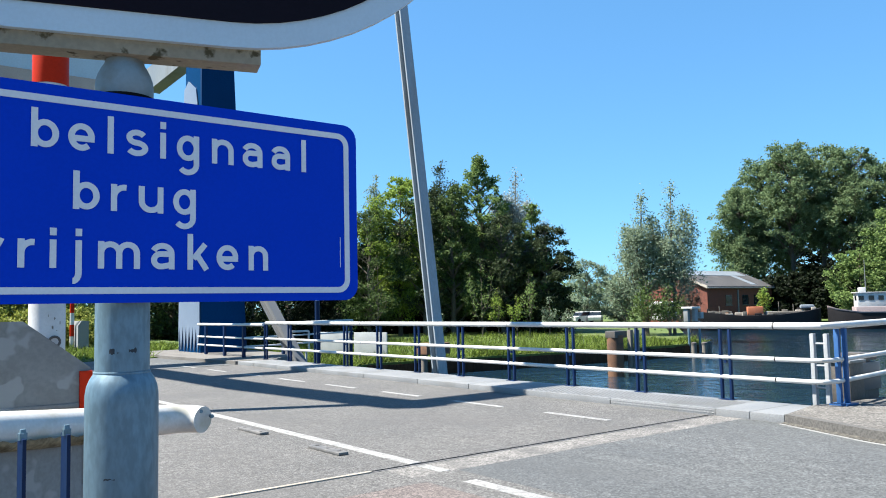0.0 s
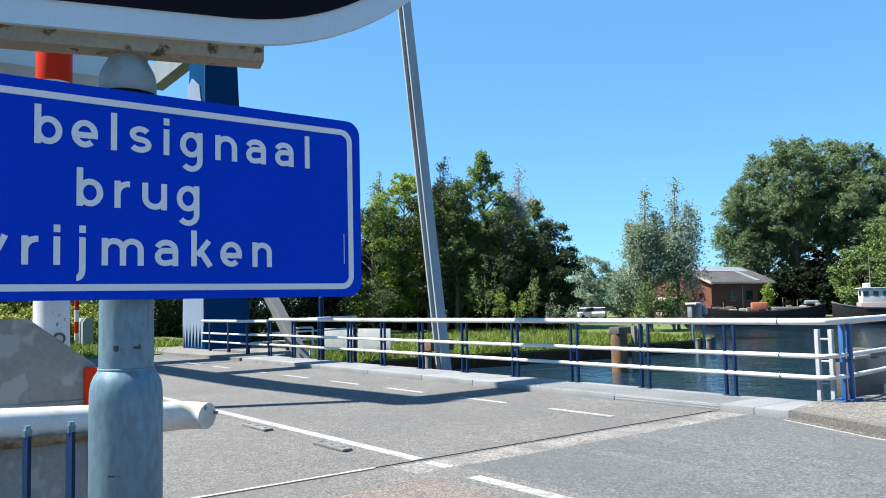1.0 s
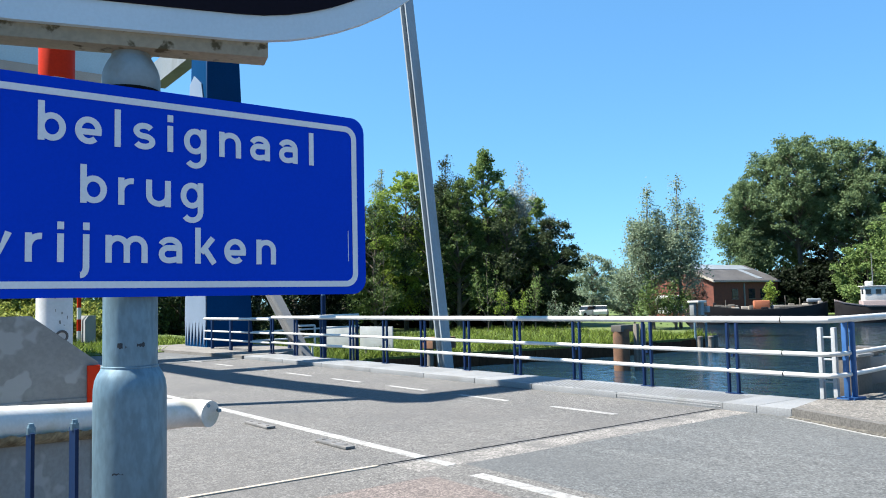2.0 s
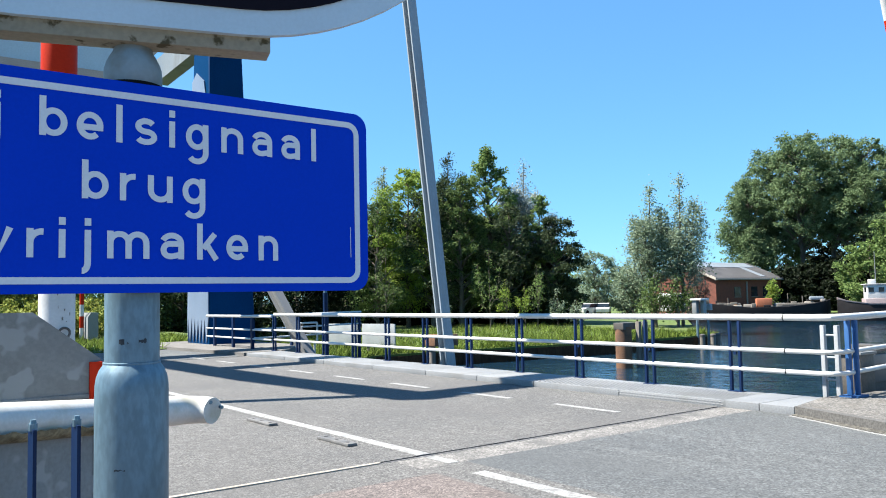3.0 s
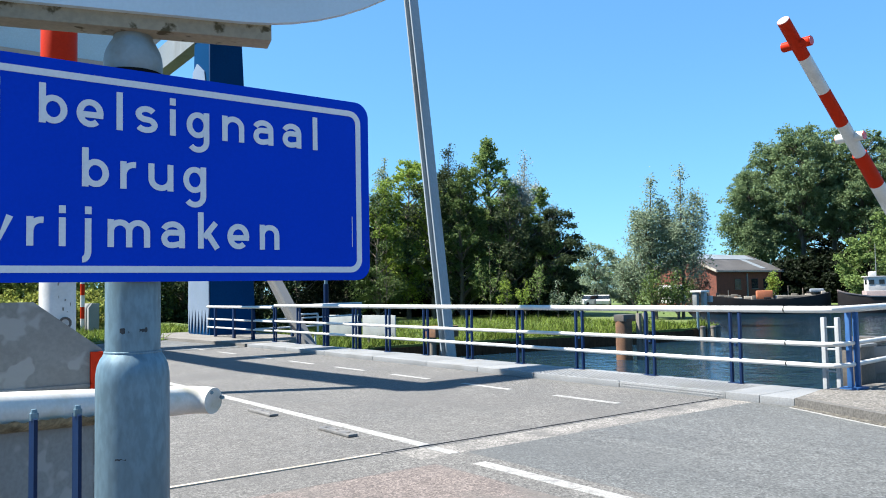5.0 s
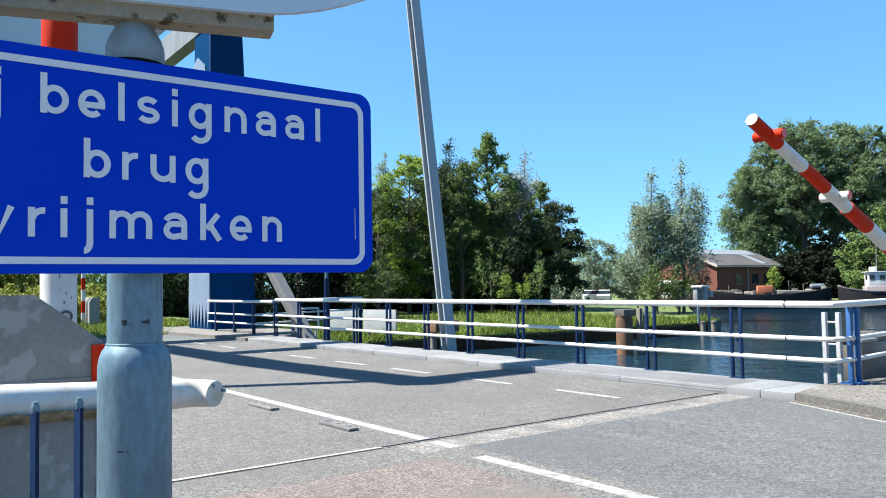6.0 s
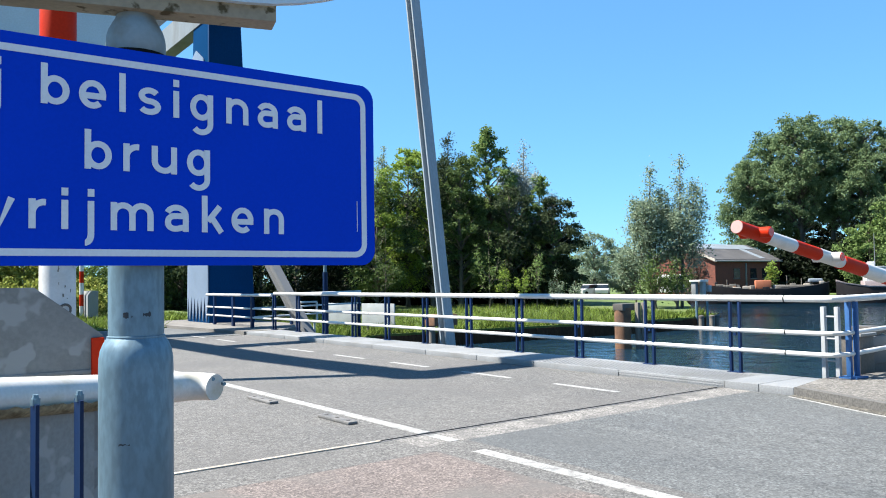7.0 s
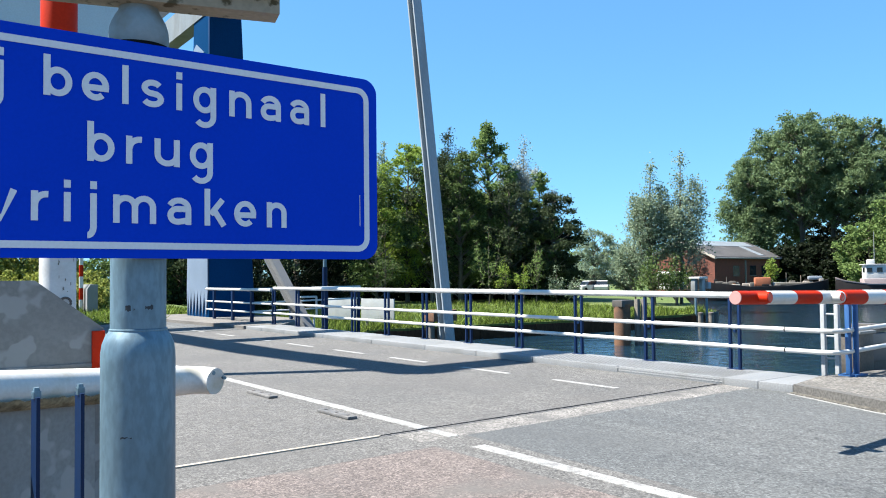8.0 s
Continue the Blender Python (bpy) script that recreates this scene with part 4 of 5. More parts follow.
def build_piles():
    th = thing("mooring_dolphin", "rusty brown steel mooring pile beside grey timber fenders", "mooring pile")
    bm = bmesh.new()
    add_tube(bm, (27.05, 22.95, -4.0), (27.05, 22.95, 0.16), 0.35, sides=28)
    part("pile", bm, RUST, th)
    bm = bmesh.new()
    add_box(bm, (26.70, 22.65, 0.05), (27.5, 23.2, 0.34), 0.03)
    part("cap", bm, DARK_BOX, th, "black cap beam")
    for k, (x, y) in enumerate(((27.45, 22.45), (27.62, 22.25))):
        bm = bmesh.new()
        add_box(bm, (x - 0.09, y - 0.09, -4.0), (x + 0.09, y + 0.09, 0.38), 0.015)
        part("fender", bm, TIMBER, th)
    th = thing("timber_dolphin", "low timber dolphin with a rusty brown head", "dolphin")
    for x, y in ((21.2, 28.9), (21.5, 28.6), (21.8, 28.4)):
        bm = bmesh.new()
        add_tube(bm, (x, y, -4.0), (x, y, -0.25), 0.16, 0.15, sides=12)
        part("pile", bm, TIMBER, th)
    bm = bmesh.new()
    add_box(bm, (20.9, 28.3, -0.55), (22.2, 29.1, -0.05), 0.04)
    part("head", bm, RUST, th)
    # gauge house on the tip of the bank
    th = thing("gauge_cabinet", "grey measuring cabinet on two posts at the water", "cabinet")
    for x, y in ((40.2, 28.55), (40.75, 28.2)):
        bm = bmesh.new()
        add_tube(bm, (x, y, -4.0), (x, y, 0.4), 0.07, sides=12)
        part("post", bm, GALV, th)
    bm = bmesh.new()
    add_box(bm, (39.98, 28.42, 0.38), (40.22, 28.72, 1.14), 0.02)
    part("body", bm, GREY_BOX, th)
    bm = bmesh.new()
    add_box(bm, (39.90, 28.05, 1.14), (40.72, 28.80, 1.25), 0.02)
    part("roof", bm, WHITE, th)
    bm = bmesh.new()
    add_box(bm, (40.36, 28.16, 0.38), (40.62, 28.42, 1.14), 0.02)
    part("body", bm, GREY_PALE, th)
    bm = bmesh.new()
    add_box(bm, (40.72, 28.02, 0.55), (40.98, 28.24, 0.92), 0.02)
    part("conduit_box", bm, GREY_PALE, th)
    for x, y in ((40.0, 28.1), (40.6, 27.8), (41.2, 27.9)):
        pile = thing("mooring_post", "short dark timber mooring post with a dark cap", "mooring post", group="posts at the bank tip")
        bm = bmesh.new()
        add_tube(bm, (x, y, -4.0), (x, y, -0.95), 0.16, 0.15, sides=12)
        part("shaft", bm, TIMBER, pile)
        bm = bmesh.new()
        add_lathe(bm, [(0.17, 0), (0.17, 0.1), (0.08, 0.15)], (x, y, -0.95), 12)
        part("top", bm, DARK_BOX, pile)


def build_roadside():
    th = thing("striped_pole", "thin red and white striped pole at the far roadside", "pole")
    for k in range(7):
        bm = bmesh.new()
        add_tube(bm, (8.42, 37.0, 0.5 * k - 0.9), (8.42, 37.0, 0.5 * k - 0.4), 0.09, sides=12)
        part("band", bm, RED if k % 2 else WHITE, th)
    th = thing("street_cabinet", "grey street cabinet with a sloping top", "cabinet")
    bm = bmesh.new()
    add_prism(bm, [(8.55, -0.9), (8.55, 1.05), (8.68, 1.25), (8.98, 1.25), (8.98, -0.9)], "y", 36.5, 37.7)
    part("body", bm, GREY_BOX, th)


build_ladder()
build_end_post()
build_cabinets()
build_far_rails()
build_gate()
build_piles()
build_roadside()


# ---- brick shed, boats, cars across the water ----
def build_shed():
    th = thing("brick_shed", "low red brick shed with a dark sheet roof", "shed")
    x0, x1, y0, y1, z0, ze, zr = 82.7, 96.8, 56.0, 65.6, -1.0, 3.35, 5.35
    bm = bmesh.new()
    add_prism(bm, [(y0, z0), (y1, z0), (y1, ze), ((y0 + y1) / 2, zr), (y0, ze)], "x", x0, x1)
    part("wall", bm, BRICK, th)
    slope = (zr - ze) / ((y1 - y0) / 2)
    ym = (y0 + y1) / 2
    for side in (-1, 1):
        bm = bmesh.new()
        ya, yb = (y0 - 0.3, ym) if side < 0 else (ym, y1 + 0.3)
        za, zb = (ze - 0.3 * slope, zr) if side < 0 else (zr, ze - 0.3 * slope)
        add_prism(bm, [(ya, za + 0.02), (yb, zb + 0.02), (yb, zb + 0.16), (ya, za + 0.16)], "x", x0 - 0.3, x1 + 0.3)
        roof = part("roof", bm, ROOF, th)
        if side < 0:
            for a, b in ((83.6, 96.0),):
                bm = bmesh.new()
                u, v = y0 + 3.1, ym - 0.15
                add_prism(bm, [(u, ze + (u - y0) * slope + 0.17), (v, ze + (v - y0) * slope + 0.17), (v, ze + (v - y0) * slope + 0.21), (u, ze + (u - y0) * slope + 0.21)], "x", a, b)
                part("roof_light", bm, ROOF_LIGHT, roof, "pale translucent roof sheets")
    bm = bmesh.new()
    u, v = y0 + 0.1, y0 + 3.05
    add_prism(bm, [(u, ze + (u - y0) * slope + 0.17), (v, ze + (v - y0) * slope + 0.17), (v, ze + (v - y0) * slope + 0.21), (u, ze + (u - y0) * slope + 0.21)], "x", 92.5, 93.6)
    part("roof_light", bm, ROOF_LIGHT, th, "pale translucent roof sheets")
    for (ya, za), (yb, zb) in (((y0 - 0.3, ze - 0.3 * slope), (ym, zr)), ((ym, zr), (y1 + 0.3, ze - 0.3 * slope))):
        bm = bmesh.new()
        add_prism(bm, [(ya, za - 0.12), (yb, zb - 0.12), (yb, zb + 0.19), (ya, za + 0.19)], "x", x0 - 0.40, x0 - 0.303)
        part("verge_board", bm, TAN, th, "pale board along the gable edge")
    bm = bmesh.new()
    add_tube(bm, (x0 - 0.3, y0 - 0.36, ze - 0.16), (x1, y0 - 0.36, ze - 0.16), 0.09, sides=10)
    part("gutter", bm, GREY_BOX, th)
    for x in (86.4, 90.0, 92.6):
        bm = bmesh.new()
        add_box(bm, (x, y0 - 0.05, 1.1), (x + 1.3, y0 + 0.01, 2.3))
        win = part("window", bm, GLASS, th)
        bm = bmesh.new()
        add_box(bm, (x - 0.08, y0 - 0.09, 1.0), (x + 1.38, y0 + 0.0, 1.1))
        part("sill", bm, CONCRETE, win)
    bm = bmesh.new()
    add_box(bm, (88.9, y0 - 0.12, -0.9), (89.1, y0 - 0.003, 2.95))
    part("downpipe", bm, GREY_BOX, th)
    th2 = thing("caravan", "small white caravan beside the brick shed", "caravan")
    bm = bmesh.new()
    add_box(bm, (75.5, 57.0, -0.4), (79.0, 59.0, 1.7), 0.25)
    part("body", bm, WHITE, th2)
    bm = bmesh.new()
    add_box(bm, (75.45, 57.4, 0.5), (75.52, 58.6, 1.2))
    part("window", bm, GLASS, th2)


def add_hull(bm, a, b, stations):
    """A hull from a to b on the water: rows of (share of length, half width, keel height, deck height)."""
    a, b = Vector(a), Vector(b)
    d = (b - a)
    n = Vector((-d.y, d.x, 0)).normalized()
    rows = []
    for u, w, k, h in stations:
        c = a + d * u
        rows.append([bm.verts.new(c + n * (s * w * f) + Vector((0, 0, z))) for s, f, z in ((-1, 1.0, h), (-1, 0.97, (h + k) / 2), (-1, 0.75, k), (1, 0.75, k), (1, 0.97, (h + k) / 2), (1, 1.0, h))])
    for p, q in zip(rows, rows[1:]):
        for i in range(6):
            bm.faces.new((p[i], p[(i + 1) % 6], q[(i + 1) % 6], q[i]))
    bm.faces.new(rows[0])
    bm.faces.new(rows[-1][::-1])
    return bm


def build_boats():
    th = thing("barge", "long black sailing barge moored along the bank", "barge")
    a, b = (75.6, 55.0, 0), (84.5, 43.4, 0)
    bm = add_hull(bmesh.new(), a, b, ((0, 0.2, -1.2, 1.1), (0.06, 1.1, -1.9, 0.75), (0.2, 1.9, -2.2, 0.35), (0.45, 2.1, -2.2, -0.05), (0.7, 2.1, -2.2, 0.0), (0.88, 1.7, -2.1, 0.3), (0.97, 0.9, -1.9, 0.55), (1, 0.3, -1.4, 0.65)))
    part("hull", bm, HULL, th)
    A, B = Vector(a), Vector(b)
    def on(u, v, z):
        d = (B - A).normalized()
        n = Vector((-d.y, d.x, 0))
        return Matrix.Translation(A + (B - A) * u + n * v + Vector((0, 0, z))) @ d.to_track_quat("X", "Z").to_matrix().to_4x4()
    bm = add_box(bmesh.new(), (-0.8, -0.75, 0), (0.8, 0.75, 0.95), 0.1, on(0.55, 0, -0.05))
    part("tarp_cover", bm, ORANGE, th, "faded orange tarpaulin cover")
    bm = add_box(bmesh.new(), (-0.6, -0.6, 0), (0.6, 0.6, 0.42), 0.1, on(0.66, 0, -0.05))
    part("hatch", bm, GREY_BOX, th)
    bm = add_box(bmesh.new(), (-2.4, -0.7, 0), (2.4, 0.7, 0.35), 0.1, on(0.80, 0, 0.0))
    part("boom", bm, TIMBER, th)
    bm = add_box(bmesh.new(), (-0.7, -0.45, 0), (0.7, 0.45, 0.42), 0.18, on(0.91, 0, 0.6))
    part("dinghy", bm, ROOF_LIGHT, th, "pale upturned dinghy")
    dice = random.Random(4)
    for k in range(34):
        u = dice.uniform(0.10, 0.95)
        deck = float(np.interp(u, (0.06, 0.2, 0.45, 0.7, 0.88, 0.97), (0.7, 0.3, -0.1, -0.05, 0.25, 0.5)))
        w = dice.uniform(0.15, 0.5)
        bm = add_box(bmesh.new(), (-w, -0.2, 0), (w, 0.2, dice.uniform(0.14, 0.5)), 0.05, on(u, dice.uniform(-0.9, 0.9), deck))
        part("deck_clutter", bm, dice.choice((TIMBER, TIMBER, RUST, DARK_BOX, HULL, TAN)), th)
    for u, h in ((0.72, 1.4), (0.82, 1.1), (0.30, 1.0)):
        bm = add_tube(bmesh.new(), on(u, 0.4, -0.1).translation, on(u, 0.4, h).translation, 0.05, 0.04, sides=8)
        part("davit", bm, TIMBER, th)
    # small tug with a white wheelhouse
    th = thing("tug_boat", "small tug with a white wheelhouse and faded grey-pink hull", "tug boat")
    a, b = (83.9, 42.3, 0), (89.4, 34.8, 0)
    A, B = Vector(a), Vector(b)
    bm = add_hull(bmesh.new(), a, b, ((0, 0.2, -1.2, 0.75), (0.08, 0.9, -1.9, 0.45), (0.3, 1.5, -2.2, 0.1), (0.7, 1.6, -2.2, 0.05), (0.95, 1.2, -2.1, 0.3), (1, 0.8, -1.8, 0.35)))
    part("hull", bm, HULL, th, "dark hull below the pink bulwark")
    bm = add_hull(bmesh.new(), a, b, ((0, 0.28, 0.58, 0.85), (0.08, 0.98, 0.30, 0.56), (0.3, 1.58, -0.04, 0.20), (0.7, 1.68, -0.08, 0.16), (0.95, 1.28, 0.12, 0.36), (1, 0.88, 0.17, 0.42)))
    part("bulwark", bm, PINK, th, "faded grey-pink bulwark")
    bm = add_box(bmesh.new(), (-2.6, -1.1, 0), (2.8, 1.1, 0.85), 0.08, on(0.55, 0, -0.15))
    part("deckhouse", bm, PINK, th)
    bm = add_box(bmesh.new(), (-1.2, -1.0, 0), (1.6, 1.0, 1.70), 0.08, on(0.42, 0, 0.42))
    house = part("wheelhouse", bm, WHITE, th, "white wheelhouse")
    bm = add_box(bmesh.new(), (-1.4, -1.15, 0), (1.8, 1.15, 0.09), 0.03, on(0.42, 0, 2.11))
    part("roof", bm, WHITE, house, "flat white wheelhouse roof")
    bm = add_box(bmesh.new(), (1.62, -0.85, 0), (3.3, 0.85, 0.95), 0.06, on(0.42, 0, 0.42))
    aft = part("aft_cabin", bm, WHITE, th, "low white cabin behind the wheelhouse")
    for u in (2.1, 2.8):
        bm = add_box(bmesh.new(), (u - 0.22, 0.84, 0), (u + 0.22, 0.88, 0.42), 0, on(0.42, 0, 0.78))
        part("window", bm, GLASS, aft)
    for u in (-0.85, 0.1, 1.0):
        bm = add_box(bmesh.new(), (u - 0.25, -1.03, 0), (u + 0.25, -0.99, 0.48), 0, on(0.42, 0, 1.35))
        part("window", bm, GLASS, house)
        bm = add_box(bmesh.new(), (u - 0.25, 0.99, 0), (u + 0.25, 1.03, 0.48), 0, on(0.42, 0, 1.35))
        part("window", bm, GLASS, house)
    bm = add_box(bmesh.new(), (-1.23, -0.5, 0), (-1.19, 0.3, 0.48), 0, on(0.42, 0, 1.35))
    part("window", bm, GLASS, house)
    bm = add_tube(bmesh.new(), on(0.40, 0, 2.1).translation, on(0.40, 0, 5.6).translation, 0.05, 0.03, sides=8)
    part("mast", bm, GREY_BOX, th)
    bm = add_box(bmesh.new(), (-0.35, -0.3, 0), (0.35, 0.3, 0.5), 0.1, on(0.36, 0, 2.19))
    part("searchlight", bm, WHITE, th)


def build_car(x, y, turn, mat, label):
    th = thing("car", label, "car", pose(x, y, -0.9, 0, 0, turn), group="cars parked beyond the bank")
    bm = bmesh.new()
    add_prism(bm, [(-2.1, 0.35), (-2.15, 0.75), (-1.3, 0.95), (1.5, 0.98), (2.1, 0.85), (2.15, 0.4), (1.9, 0.3), (-1.9, 0.3)], "y", -0.85, 0.85)
    part("body", bm, mat, th)
    bm = bmesh.new()
    add_prism(bm, [(-0.95, 0.93), (-0.45, 1.42), (0.95, 1.45), (1.5, 0.95)], "y", -0.75, 0.75)
    part("windows", bm, GLASS, th)
    bm = bmesh.new()
    add_prism(bm, [(-0.5, 1.42), (1.0, 1.45), (0.95, 1.5), (-0.4, 1.48)], "y", -0.74, 0.74)
    part("roof", bm, mat, th)
    for wx in (-1.35, 1.3):
        for wy in (-0.86, 0.70):
            bm = bmesh.new()
            add_tube(bm, (wx, wy, 0.32), (wx, wy + 0.16, 0.32), 0.32, sides=16)
            part("wheel", bm, RUBBER, th)


build_shed()
build_boats()
build_car(75.8, 74.1, 14, CAR_PAINT, "silver-blue car parked beyond the grassy bank")
build_car(78.5, 72.3, 4, WHITE, "white car parked beyond the grassy bank")
build_car(80.3, 71.4, 38, WHITE, "white van parked beyond the grassy bank")


# ---- trees, hedges, grass ----
rng = np.random.default_rng(7)


def leaves(centres, size, squash=1.0):
    """One small leaf blade of four corners at each centre, turned at random, more often facing up."""
    n = len(centres)
    up = rng.normal(size=(n, 3)) + np.array([-0.1, 0.0, 0.8])
    a = np.cross(up, rng.normal(size=(n, 3)))
    a /= np.linalg.norm(a, axis=1, keepdims=True)
    b = np.cross(a, up)
    b /= np.linalg.norm(b, axis=1, keepdims=True)
    s = size * rng.uniform(0.55, 1.25, (n, 1))
    a, b = a * s, b * s * 0.62
    return np.stack([centres - a, centres + b, centres + a, centres - b], 1).reshape(-1, 3)


def leaf_mesh(name, verts, mat):
    n = len(verts) // 4
    me = bpy.data.meshes.new(name)
    me.vertices.add(4 * n)
    me.loops.add(4 * n)
    me.polygons.add(n)
    me.vertices.foreach_set("co", np.asarray(verts, np.float32).ravel())
    me.loops.foreach_set("vertex_index", np.arange(4 * n, dtype=np.int32))
    me.polygons.foreach_set("loop_start", np.arange(0, 4 * n, 4, dtype=np.int32))
    me.update()
    me.validate()
    me.materials.append(mat)
    return me


def stand(name, label, az, dist, base, category="tree"):
    return thing(name, label, category, pose(dist * math.sin(radians(az)), dist * math.cos(radians(az)), base), group="trees across the canal")


def add_crown(th, points, leaf, mat):
    crown = new("crown", leaf_mesh("crown", leaves(points, leaf), mat))
    crown.parent = th
    return tagged(crown, kind="stuff")


def tree(name, label, az, dist, height, spread, mat, profile, lobes=34, lobe=1.0, leaf=0.11, dense=1.0, bare=0.18, base=-0.92, trunk=0.22, squash=0.8, droop=0.0, lean=0.0):
    """A leafy tree: trunk, limbs to every bough, and a crown of billowing boughs with gaps between them. profile: rows of (share of height, share of spread)."""
    th = stand(name, label, az, dist, base)
    hs, ws = zip(*profile)
    bm = bmesh.new()
    bend = [(rng.normal() * 0.012 * height * k / 6 + lean * height * k / 6, rng.normal() * 0.012 * height * k / 6, height * 0.93 * k / 6) for k in range(7)]
    add_sweep(bm, bend, [trunk * (1.15 - 0.17 * k) for k in range(7)], 8)
    points = []
    for k in range(lobes):
        h = bare + (1 - bare) * (k + rng.uniform(0, 1)) / lobes
        w = np.interp(h, hs, ws) * spread
        ang = 2.4 * k + rng.normal() * 0.5
        size = lobe * rng.uniform(0.65, 1.3) * (1.12 - 0.5 * h)
        r = w * rng.uniform(0.08, 1.0) ** 0.5 * 0.96
        i = min(int(h * 6), 5)
        f = h * 6 - i
        cx, cy = (bend[i][j] + (bend[i + 1][j] - bend[i][j]) * f for j in (0, 1))
        out = np.array([math.cos(ang), math.sin(ang), 0.0])
        mid = np.array([cx, cy, h * height - 0.4 * size]) + out * r
        z = min(max(h * height - (0.75 - droop) * r - 0.5, 0.3), height * 0.88)
        add_tube(bm, (cx, cy, z), mid, trunk * 0.30, trunk * 0.07, sides=5)
        # twigs on the bough's outer and upper shell, each with its own tuft of leaves
        tufts = int(20 * max(size / lobe, 0.6))
        d = rng.normal(size=(tufts, 3)) + out * 0.35 + np.array([0, 0, 0.30])
        d /= np.linalg.norm(d, axis=1, keepdims=True)
        c = mid + d * size * rng.uniform(0.25, 1.1, (tufts, 1)) * np.array([1.12, 1.12, squash])
        c[:, 2] -= droop * np.hypot(c[:, 0] - mid[0], c[:, 1] - mid[1])
        per = max(int(26 * dense * (size / lobe)), 5)
        c = np.repeat(c, per, 0)
        points.append(c + rng.normal(size=c.shape) * size * 0.19 * np.array([1.0, 1.0, 0.75]))
    part("trunk", bm, BARK, th)
    add_crown(th, np.concatenate(points), leaf, mat)
    return th


def airy_tree(name, label, az, dist, height, spread, mat, leaders=9, sprays=52, per=17, leaf=0.095, base=-0.92, trunk=0.14, low=0.08, tuft=0.16, broad=0.14):
    """An open tree of several rising stems, leaves in small tufts on short twigs along each stem."""
    th = stand(name, label, az, dist, base)
    bm = bmesh.new()
    points = []
    for k in range(leaders):
        ang = 2.4 * k + rng.normal() * 0.4
        z0 = 0.0 if k == 0 else height * (low + 0.40 * k / leaders)
        z1 = height if k == 0 else z0 + (height - z0) * rng.uniform(0.35, 0.80)
        reach = 0.0 if k == 0 else spread * rng.uniform(0.45, 1.0) * (1.15 - 0.5 * z1 / height)
        line = []
        for j in range(9):
            u = j / 8
            go = reach * (1 - (1 - u) ** 2.2)
            line.append(np.array([go * math.cos(ang) + rng.normal() * 0.05 * height / 10, go * math.sin(ang) + rng.normal() * 0.05 * height / 10, z0 + (z1 - z0) * u]))
        add_sweep(bm, line, [trunk * (1.0 if k == 0 else 0.5) * (1 - 0.1 * j) for j in range(9)], 6)
        first = 0.22 if k == 0 else 0.18
        for j in range(int(sprays * (1.3 if k == 0 else 1.0))):
            u = rng.uniform(first, 1.0)
            i = min(int(u * 8), 7)
            p = line[i] + (line[i + 1] - line[i]) * (u * 8 - i)
            a2 = rng.uniform(0, 2 * math.pi)
            span = (1.10 - u) * broad * height * rng.uniform(0.15, 1.0)
            q = p + np.array([math.cos(a2) * span, math.sin(a2) * span, span * rng.uniform(0.1, 0.7)])
            if j % 4 == 0:
                add_tube(bm, p, q, 0.022, 0.008, sides=4)
            c = np.repeat(q[None], per, 0)
            points.append(c + rng.normal(size=c.shape) * tuft)
    part("trunk", bm, BARK, th)
    add_crown(th, np.concatenate(points), leaf, mat)
    return th


ROUND = ((0.0, 0.3), (0.25, 0.75), (0.5, 1.0), (0.75, 0.85), (0.92, 0.5), (1.0, 0.15))
CONE = ((0.0, 0.9), (0.25, 1.0), (0.5, 0.75), (0.75, 0.42), (0.92, 0.18), (1.0, 0.03))
BROAD_CONE = ((0.0, 0.9), (0.25, 1.0), (0.5, 0.95), (0.7, 0.74), (0.85, 0.44), (0.95, 0.18), (1.0, 0.03))
TALL = ((0.0, 0.6), (0.2, 1.0), (0.5, 0.9), (0.8, 0.6), (0.95, 0.3), (1.0, 0.1))
SPIRE = ((0.0, 0.8), (0.2, 1.0), (0.5, 0.95), (0.75, 0.62), (0.92, 0.28), (1.0, 0.05))
PLUME = ((0.0, 0.3), (0.2, 0.5), (0.36, 0.75), (0.5, 1.0), (0.8, 0.95), (0.94, 0.7), (1.0, 0.4))
DOME = ((0.0, 0.2), (0.3, 0.85), (0.6, 1.0), (0.85, 0.8), (1.0, 0.35))

tree("alder_tree", "dark green alder at the edge of the wood", 30.2, 74, 13.0, 3.4, LEAF_DARK, TALL, 46, 1.15)
airy_tree("poplar_sapling", "slender young poplar rising above the wood", 33.0, 78, 15.4, 0.9, LEAF_WILLOW, 5, 40, 12, low=0.4, tuft=0.14)
tree("maple_tree", "bright yellow-green maple in the sunlit wood", 34.6, 72, 14.3, 3.2, LEAF_BRIGHT, DOME, 60, 1.25, dense=1.5)
tree("maple_tree", "mid-green broad tree in the wood", 32.4, 70, 11.2, 2.8, LEAF_OAK, ROUND, 40, 1.05)
airy_tree("alder_tree", "sparse tall alder with open twigs", 37.7, 76, 16.2, 3.0, LEAF_DARK, 13, 90, 22, low=0.2, tuft=0.22, broad=0.16)
tree("oak_tree", "dense dark oak inside the wood", 36.4, 70, 12.0, 2.8, LEAF_DARK, DOME, 40, 1.05)
tree("oak_tree", "mid-green oak at the front of the wood", 38.4, 70, 13.0, 2.7, LEAF_OAK, TALL, 56, 0.9)
tree("birch_tree", "pointed fresh-green birch above the wood", 40.5, 73, 16.2, 3.5, LEAF_BIRCH, BROAD_CONE, 100, 0.85, bare=0.12)
airy_tree("willow_tree", "pale almost bare willow above the wood", 43.0, 76, 15.2, 3.4, LEAF_PALE, 12, 96, 12, low=0.3, leaf=0.10, tuft=0.28, broad=0.15)
